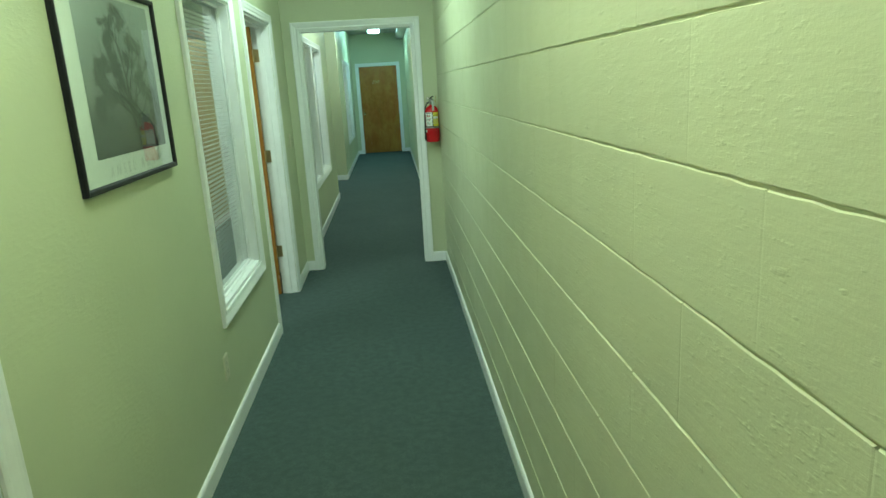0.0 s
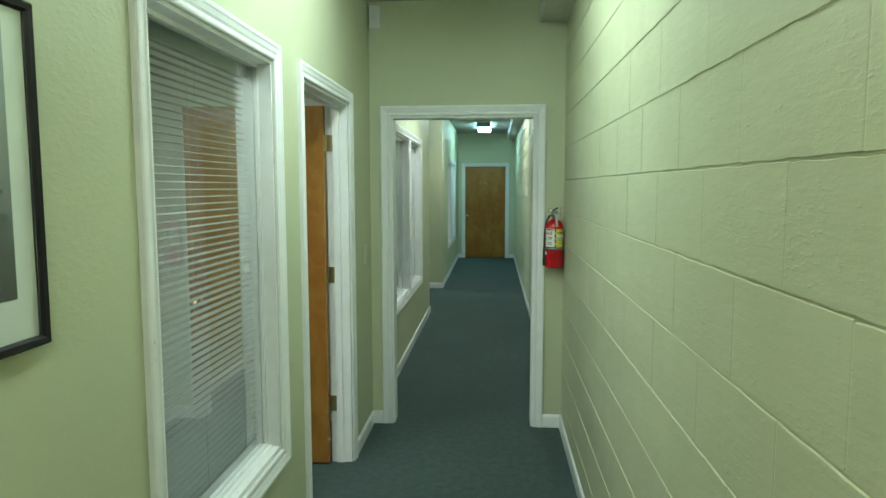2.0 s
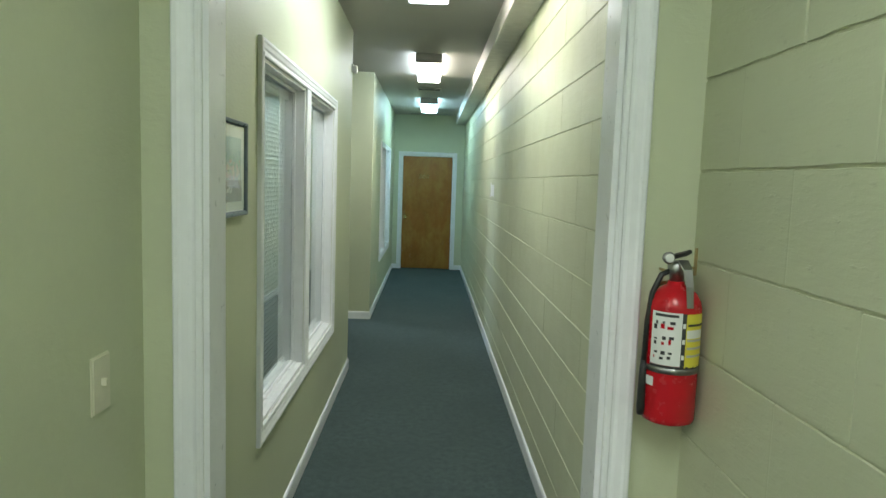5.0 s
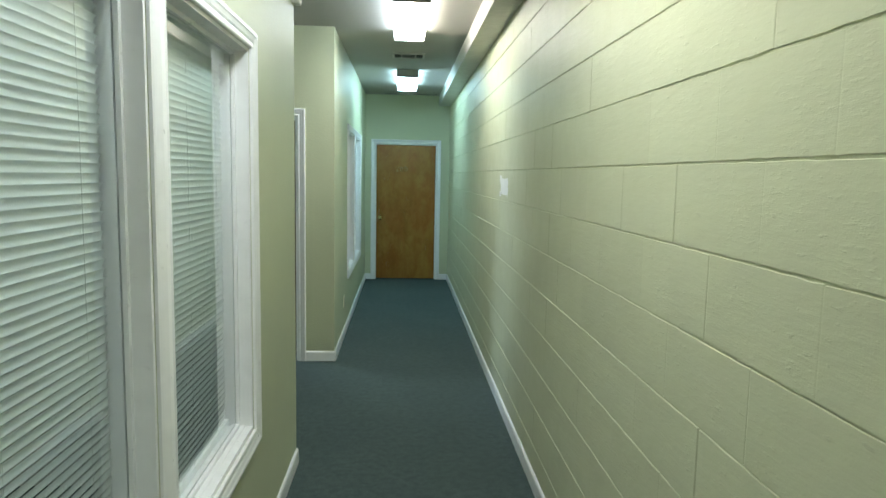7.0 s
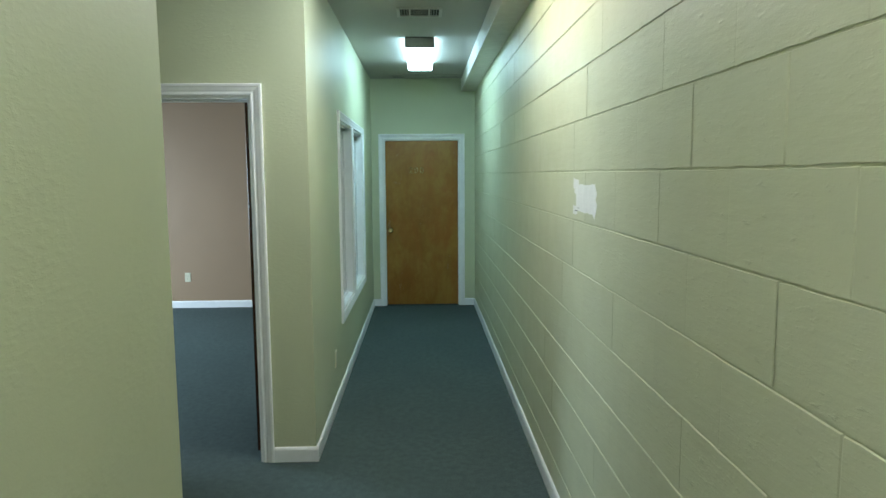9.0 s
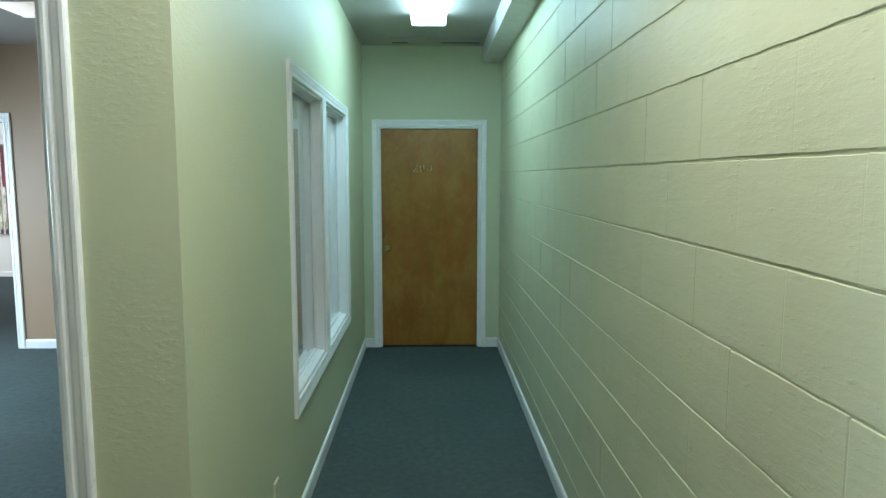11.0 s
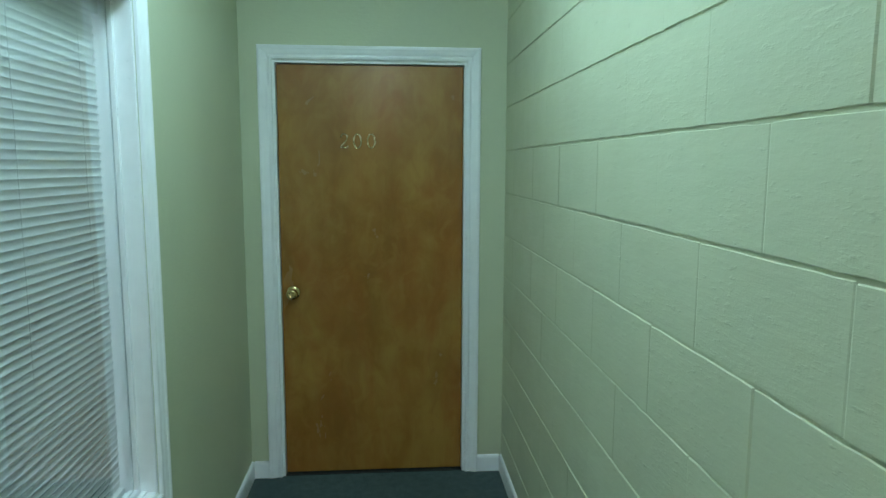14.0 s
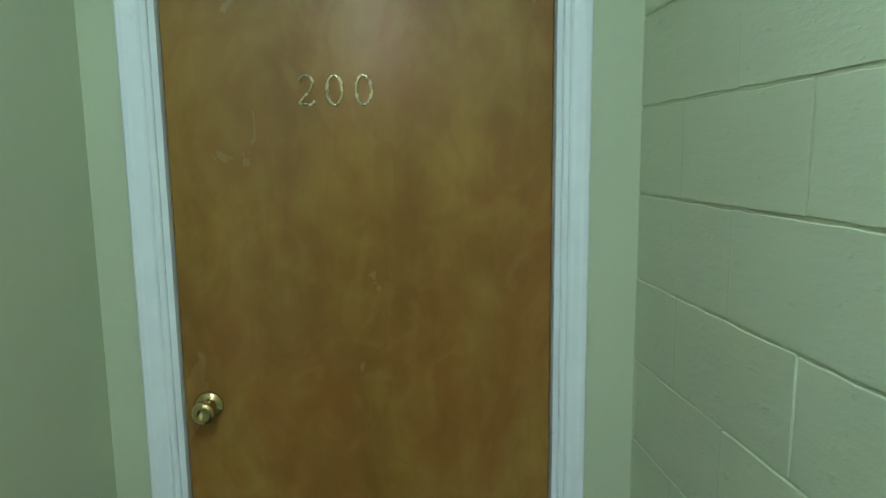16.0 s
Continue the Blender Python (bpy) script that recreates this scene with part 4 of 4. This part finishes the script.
panel = thing("ceiling_panel", (-0.59, 12.55, H), "white ceiling panel with dark strips as edge shadow", "ceiling panel")
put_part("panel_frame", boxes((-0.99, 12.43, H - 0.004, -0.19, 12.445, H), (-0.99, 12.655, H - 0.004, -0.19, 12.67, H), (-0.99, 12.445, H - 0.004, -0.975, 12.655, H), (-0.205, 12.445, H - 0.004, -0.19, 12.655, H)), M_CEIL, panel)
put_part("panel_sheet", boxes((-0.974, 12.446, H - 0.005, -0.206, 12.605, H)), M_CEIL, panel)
# shadow along the panel's far edge, put in as two black strips
put_part("dark_strip", boxes((-0.972, 12.612, H - 0.003, -0.84, 12.654, H + 0.001), (-0.55, 12.606, H - 0.003, -0.208, 12.654, H + 0.001)), M_DARK, panel, "dark strips standing in for the panel's edge shadow")

# white primer patch on the block wall: one roller pass and slanting brush strokes at both ends
rng_patch = random.Random(8)


def brush_stroke(bm, p, q, width, x, n=9):
    """A flat stroke of paint from p to q (y, z) with uneven edges and ends."""
    d = Vector((q[0] - p[0], q[1] - p[1])).normalized()
    side = Vector((-d[1], d[0]))
    up, down = [], []
    for k in range(n):
        c = Vector(p).lerp(Vector(q), k / (n - 1)) + d * rng_patch.uniform(-0.004, 0.004)
        up.append(c + side * (width / 2 + rng_patch.uniform(-0.003, 0.003)))
        down.append(c - side * (width / 2 + rng_patch.uniform(-0.003, 0.003)))
    bm.faces.new([bm.verts.new((x, c[0], c[1])) for c in up + down[::-1]])


patch = None
for k, (p, q, width) in enumerate((((7.415, 1.520), (7.11, 1.521), 0.112), ((7.470, 1.580), (7.372, 1.572), 0.042), ((7.466, 1.467), (7.388, 1.470), 0.038), ((7.445, 1.556), (7.40, 1.546), 0.034), ((7.135, 1.572), (7.098, 1.528), 0.040), ((7.135, 1.462), (7.098, 1.512), 0.044))):
    bm = bmesh.new()
    brush_stroke(bm, p, q, width, -0.0013 - 0.00012 * k)
    if patch is None:
        patch = solid("primer_patch", bm, M_PRIMER, "ragged white primer patch brushed on the block wall", "paint patch")
    else:
        part("brush_stroke", bm, M_PRIMER, patch)
bm = boxes((-0.0026, 7.378, 1.4655, -0.0021, 7.432, 1.4680), (-0.0026, 7.358, 1.478, -0.0021, 7.388, 1.4797))
part("scratch", bm, M_INK, patch, "dark scratch")

# ---- fire extinguisher on the cross wall ----
EX, EY, EZ, ER = -0.067, Y_PART - 0.078, 1.076, 0.0575
ext = thing("fire_extinguisher", (EX, EY, EZ), "red fire extinguisher hanging on the green cross wall", "fire extinguisher")
bm = bmesh.new()
lathe(bm, [(0.0, 0.004), (ER - 0.010, 0.0), (ER - 0.002, 0.004), (ER, 0.012), (ER, 0.255), (ER - 0.003, 0.270), (ER - 0.012, 0.286), (ER - 0.026, 0.298), (0.019, 0.304), (0.017, 0.312), (0.0, 0.312)], "z", (EX, EY, EZ), 36)
put_part("cylinder", bm, M_RED, ext, "glossy red steel cylinder", True)


def arc_label(name, a0, a1, z0, z1, mat, parent, r=0.0008, label=""):
    bm = bmesh.new()
    prev = None
    for k in range(9):
        a = radians(a0 + (a1 - a0) * k / 8)
        row = [bm.verts.new((EX + (ER + r) * math.cos(a), EY + (ER + r) * math.sin(a), EZ + z)) for z in (z0, z1)]
        if prev:
            bm.faces.new((prev[0], row[0], row[1], prev[1]))
        prev = row
    return put_part(name, bm, mat, parent, label, True)


lab = arc_label("instruction_label", -158, -92, 0.135, 0.250, M_WHITELABEL, ext, label="white instruction label with black marks")
lab2 = arc_label("class_label", -84, -28, 0.132, 0.248, M_YELLOW, ext, label="yellow label with dark bars")
re = random.Random(2)
for k in range(3):
    for a in (-152, -136, -120):
        z = 0.146 + k * 0.033 + re.uniform(-0.003, 0.003)
        arc_label("pictogram", a + re.uniform(-3, 3), a + re.uniform(5, 11), z, z + re.uniform(0.005, 0.011), M_INK if re.random() < 0.7 else M_RED, ext, 0.0014)
        arc_label("pictogram", a + re.uniform(2, 5), a + re.uniform(7, 14), z + 0.011, z + 0.011 + re.uniform(0.003, 0.008), M_INK, ext, 0.0014)
arc_label("black_strip", -92.5, -83.5, 0.133, 0.249, M_INK, ext, 0.0010)
arc_label("black_strip", -158, -28, 0.129, 0.1345, M_INK, ext, 0.0011)
for k in range(3):
    arc_label("white_square", -91, -85, 0.150 + k * 0.034, 0.160 + k * 0.034, M_WHITELABEL, ext, 0.0014)
arc_label("print_bar", -150, -100, 0.240, 0.246, M_INK, ext, 0.0014)
for z in (0.155, 0.172, 0.189, 0.222):
    arc_label("print_bar", -80, -32, z, z + 0.005, M_INK if z > 0.2 else M_GREYINK, ext, 0.0014)
arc_label("white_tag", -82, -34, 0.196, 0.214, M_WHITELABEL, ext, 0.0012)
arc_label("white_tag", -168, -146, 0.085, 0.105, M_WHITELABEL, ext, 0.0010)
bm = bmesh.new()
lathe(bm, [(ER + 0.0004, 0.116), (ER + 0.0022, 0.117), (ER + 0.0022, 0.128), (ER + 0.0004, 0.129)], "z", (EX, EY, EZ), 36)
put_part("strap", bm, M_STEEL, ext, "steel mounting strap", True)
bm = bmesh.new()
lathe(bm, [(0.0, 0.305), (0.015, 0.305), (0.015, 0.325), (0.020, 0.328), (0.020, 0.350), (0.012, 0.356), (0.0, 0.356)], "z", (EX, EY, EZ), 16)
valve = put_part("valve", bm, M_STEEL, ext, "chromed valve", True)
bm = bmesh.new()
ribs = [(0.0, 0.352, 0.013), (-0.022, 0.356, 0.011), (-0.042, 0.338, 0.010), (-0.054, 0.302, 0.008), (-0.060, 0.262, 0.007)]
prev = None
for y, z, w in ribs:
    row = [bm.verts.new((EX - y * 0.18 + sx * w, EY + y, EZ + z + dz)) for sx, dz in ((-1, 0), (1, 0), (1, 0.004), (-1, 0.004))]
    if prev:
        for i in range(4):
            bm.faces.new((prev[i], prev[(i + 1) % 4], row[(i + 1) % 4], row[i]))
    else:
        bm.faces.new(row)
    prev = row
bm.faces.new(prev)
put_part("carry_handle", bm, M_STEEL, ext, "bare steel carrying handle")
bm = boxes((-0.011, -0.024, 0.0, 0.011, 0.024, 0.010), bevel=0.004)
bm.transform(Matrix.Translation((EX + 0.006, EY - 0.010, EZ + 0.366)) @ Euler((radians(-18), radians(-20), radians(28))).to_matrix().to_4x4())
put_part("squeeze_lever", bm, M_BLACK, ext, "black squeeze lever")
bm = bmesh.new()
lathe(bm, [(0.0, 0.0), (0.0125, 0.0), (0.0135, -0.006), (0.012, -0.010), (0.0, -0.010)], "y", (EX - 0.028, EY - 0.018, EZ + 0.364), 20)
gauge = put_part("pressure_gauge", bm, M_STEEL, ext, "round pressure gauge", True)
bm = bmesh.new()
lathe(bm, [(0.0, -0.0102), (0.0095, -0.0102), (0.0095, -0.0108), (0.0, -0.0108)], "y", (EX - 0.028, EY - 0.018, EZ + 0.364), 20)
put_part("gauge_face", bm, M_WHITELABEL, ext, "white gauge face")


bm = bmesh.new()
tube(bm, [(EX - 0.012, EY, EZ + 0.335), (EX - 0.035, EY - 0.004, EZ + 0.325), (EX - 0.053, EY - 0.006, EZ + 0.285), (EX - 0.060, EY - 0.006, EZ + 0.22), (EX - 0.062, EY - 0.006, EZ + 0.13)], 0.0065)
put_part("hose", bm, M_BLACK, ext, "black rubber hose", True)
bm = bmesh.new()
lathe(bm, [(0.0, 0.012), (0.008, 0.012), (0.010, 0.03), (0.0085, 0.10), (0.0065, 0.135), (0.0, 0.135)], "z", (EX - 0.0625, EY - 0.006, EZ), 12)
put_part("nozzle", bm, M_BLACK, ext, "black nozzle", True)
bm = boxes((EX - 0.018, Y_PART - 0.004, EZ + 0.05, EX + 0.018, Y_PART, EZ + 0.30), (EX - 0.012, EY + ER - 0.001, EZ + 0.116, EX + 0.012, Y_PART, EZ + 0.129), (EX + 0.036, EY - 0.006, EZ + 0.325, EX + 0.041, EY, EZ + 0.385), (EX + 0.015, EY - 0.005, EZ + 0.340, EX + 0.038, EY - 0.001, EZ + 0.344), (EX - 0.012, EY + 0.0, EZ + 0.325, EX - 0.006, Y_PART, EZ + 0.331))
put_part("wall_hook", bm, M_OLDBRASS, ext, "metal wall hook")

# ---- far room: window with vertical blinds, red awning, greenery outside ----
fw = thing("window_4", ((WD[0] + WD[1]) / 2, Y_D, 0.72), "wide white window with vertical blinds and greenery outside", "window", kind="structure")
a, b, c, d = WD
put_part("window_frame", boxes((a, Y_D + 0.05, c, a + 0.04, Y_D + 0.09, d), (b - 0.04, Y_D + 0.05, c, b, Y_D + 0.09, d), (a + 0.04, Y_D + 0.05, d - 0.04, b - 0.04, Y_D + 0.09, d), (a + 0.04, Y_D + 0.05, c, b - 0.04, Y_D + 0.09, c + 0.04), ((a + b) / 2 - 0.02, Y_D + 0.05, c + 0.04, (a + b) / 2 + 0.02, Y_D + 0.09, d - 0.04)), M_TRIM, fw)
put_part("window_sill", boxes((a - 0.04, Y_D - 0.03, c - 0.025, b + 0.04, Y_D + 0.05, c)), M_TRIM, fw)
pane = put_part("pane", boxes((a + 0.04, Y_D + 0.066, c + 0.04, b - 0.04, Y_D + 0.072, d - 0.04)), M_GLASS, fw)
pane.visible_shadow = False
vb = thing("vertical_blind", ((a + b) / 2, Y_D - 0.06, d), "vertical blind with pale turned slats before the far window", "blind")
put_part("headrail", boxes((a - 0.05, Y_D - 0.10, d - 0.02, b + 0.05, Y_D - 0.035, d + 0.07), bevel=0.004), M_WHITEP, vb)
bm = boxes((-0.044, -0.0006, c - 0.03, 0.044, 0.0006, d - 0.025))
vm = mesh_of("slat", bm, plain("vertical_slat", (0.55, 0.50, 0.50), 0.6))
for k in range(11):
    sl = new("slat", vm)
    sl.parent = vb
    sl.matrix_parent_inverse = Matrix.Translation(vb.location).inverted()
    sl.matrix_basis = pose(a + 0.04 + k * 0.081, Y_D - 0.068, 0, 0, 0, 146 + rt.uniform(-4, 4))
m, t, bs = nodes_of("garden_glow")
v = coords(t)
leafy = noise_of(t, v, 3.2, 6.0, 0.7)
col = ramp(t, leafy, [(0.34, (0.16, 0.20, 0.10)), (0.46, (0.50, 0.56, 0.36)), (0.56, (1.0, 1.0, 0.95))])
t.links.new(col, bs.inputs["Emission Color"])
bs.inputs["Emission Strength"].default_value = 0.9
bs.inputs["Base Color"].default_value = (0, 0, 0, 1)
solid("backdrop", flat([(0, 0), (1, 0), (1, 1), (0, 1)], 0), m, "bright garden greenery seen through the window", "backdrop", "structure")
bd = bpy.data.objects["backdrop"]
bd.matrix_world = Matrix.Translation((-15, Y_D + 4.5, -1)) @ Matrix(((14, 0, 0, 0), (0, 0, -1, 0), (0, 6, 0, 0), (0, 0, 0, 1)))
m, t, bs = nodes_of("red_awning_cloth")
bs.inputs["Base Color"].default_value = (0.50, 0.10, 0.13, 1)
bs.inputs["Roughness"].default_value = 0.9
through_cloth = node(t, "ShaderNodeBsdfTranslucent", Color=(0.90, 0.30, 0.36, 1))
cloth = t.nodes.new("ShaderNodeMixShader")
cloth.inputs[0].default_value = 0.6
t.links.new(bs.outputs[0], cloth.inputs[1])
t.links.new(through_cloth.outputs[0], cloth.inputs[2])
t.links.new(cloth.outputs[0], t.nodes["Material Output"].inputs[0])
awning = thing("awning", (-8.3, Y_D + 0.2, 2.4), "red cloth awning outside the far window", "awning")
bm = bmesh.new()
for k in range(10):
    x0, x1 = -9.6 + k * 0.26, -9.6 + (k + 1) * 0.26
    vv = [bm.verts.new(p) for p in ((x0, Y_D + 0.16, 2.5), (x1, Y_D + 0.16, 2.5), (x1, Y_D + 1.1, 1.62), (x0, Y_D + 1.1, 1.62))]
    bm.faces.new(vv)
    bm.faces.new((vv[3], vv[2], bm.verts.new((x1, Y_D + 1.1, 1.42)), bm.verts.new((x0, Y_D + 1.1, 1.42))))
put_part("awning_cloth", bm, m, awning)
outlet = wall_plate("wall_outlet", 0, 0, "white double wall outlet on the peach wall", "outlet")
outlet.matrix_world = pose(-3.54, Y_PEACH, 0.38, 90, 0, 0)


# ---- block wall: backing with painted joints, then the blocks ----
wall_right = solid("wall_right", boxes((0.0034, Y_BACK, 0, 0.2, Y_END + 0.05, H)), M_JOINT, "light green painted concrete block wall", "wall", "structure")
PH = -0.12


def block_mesh(length, heads=(0.0005, 0.0005), seed=0, e=0.0026, n=10, bed=0.0015):
    """Front of one block: proud face, bed-joint edges that wander and close up in places, head joints filled to their own depth."""
    r = random.Random(seed)
    a, hh = length / 2 - 0.0012, BLOCK_H / 2
    vs, fs = [], []
    for k in range(n + 1):
        y = -a + 2 * a * k / n
        lo, hi = (max(0.0002, bed + r.uniform(-0.0016, 0.0012)) for _ in range(2))
        yi = min(max(y, -a + e), a - e)
        vs += [(0.0055, y, -hh + lo), (0.0, yi, -hh + e + lo), (0.0, yi, hh - e - hi), (0.0055, y, hh - hi)]
    for k in range(n):
        p, q = 4 * k, 4 * k + 4
        for o in range(3):
            fs.append((p + o, p + o + 1, q + o + 1, q + o))
    m = len(vs)
    gap = 0.0026
    vs += [(heads[0], -a - 0.0012, -hh + e + gap), (heads[0], -a - 0.0012, hh - e - gap), (heads[1], a + 0.0012, -hh + e + gap), (heads[1], a + 0.0012, hh - e - gap)]
    fs += [(m, m + 1, 2, 1), (4 * n + 1, 4 * n + 2, m + 3, m + 2)]
    return vs, fs


def blocks_in(course):
    ph = PH if course % 2 else PH + 0.5
    n0, n1 = math.ceil(Y_BACK / BLOCK_W - ph), math.floor((Y_END + 0.02) / BLOCK_W - ph)
    cuts = [Y_BACK] + [(n + ph) * BLOCK_W for n in range(n0, n1 + 1)] + [Y_END + 0.02]
    return [(a, b) for a, b in zip(cuts, cuts[1:]) if b - a > 0.03]


HEADS = (0.0002, 0.0005, 0.0012, 0.0034)


def head_depth(course, y):
    """How far the paint leaves a head joint open: nearly shut near the entrance, open in the rough upper courses further on."""
    r = random.Random(course * 1000 + round(y / BLOCK_W * 2)).random()
    if y < 2.4:
        if y < -0.7 or not 5 <= course <= 9:
            return HEADS[0] if r < 0.7 else HEADS[1]
        return HEADS[3] if r < 0.15 else HEADS[2] if r < 0.6 else HEADS[1]
    if 8.9 < y < 10.2 and course >= 9:
        return HEADS[3]
    if y > 11.2 and 5 <= course <= 8:
        return HEADS[1] if course % 2 == 0 else HEADS[3] if r < 0.4 else HEADS[2]
    if (3.2 < y < 3.7 or 10.0 < y < 10.6) and 5 <= course <= 8:
        return HEADS[3] if r < 0.45 else HEADS[2]
    return HEADS[0] if r < 0.40 else HEADS[1] if r < 0.75 else HEADS[2] if r < 0.94 else HEADS[3]


rng = random.Random(4)
kinds = {}


def block_kind(heads, turn, bed):
    """Alike blocks share one mesh."""
    if (heads, turn, bed) not in kinds:
        vs0, fs0 = block_mesh(BLOCK_W, heads, 31 * len(kinds) + turn, bed=bed)
        me0 = bpy.data.meshes.new("block")
        me0.from_pydata(vs0, [], fs0)
        me0.materials.append(M_BLOCK)
        kinds[heads, turn, bed] = me0
    return kinds[heads, turn, bed]


rest_v, rest_f = [], []
singles = 0
for course in range(14):
    z = (course + 0.5) * BLOCK_H + 0.003
    for a, b in blocks_in(course):
        y, dx = (a + b) / 2, rng.uniform(-0.0005, 0.0005)
        heads = (head_depth(course, a), head_depth(course, b))
        bed = 0.0015 if y < 7 else 0.0023  # thinner paint towards the end
        if 5 <= course <= 10 and -1.6 < y < Y_END - 0.2 and abs(b - a - BLOCK_W) < 1e-4 and singles < 300:
            ob = new("block", block_kind(heads, rng.randrange(3), bed))
            ob.parent = wall_right
            ob.location = (dx, y, z)
            ob.rotation_euler = (radians(rng.uniform(-0.12, 0.12)), 0, radians(rng.uniform(-0.12, 0.12)))
            singles += 1
        else:
            vs, fs = block_mesh(b - a, heads, len(rest_v), bed=bed)
            k = len(rest_v)
            rest_v += [(p[0] + dx, p[1] + y, p[2] + z) for p in vs]
            rest_f += [tuple(i + k for i in f) for f in fs]
me = bpy.data.meshes.new("block_rows")
me.from_pydata(rest_v, [], rest_f)
me.materials.append(M_BLOCK)
rows_ob = new("block_rows", me)
rows_ob.parent = wall_right
tagged(rows_ob, "rows of painted concrete blocks", kind="stuff")
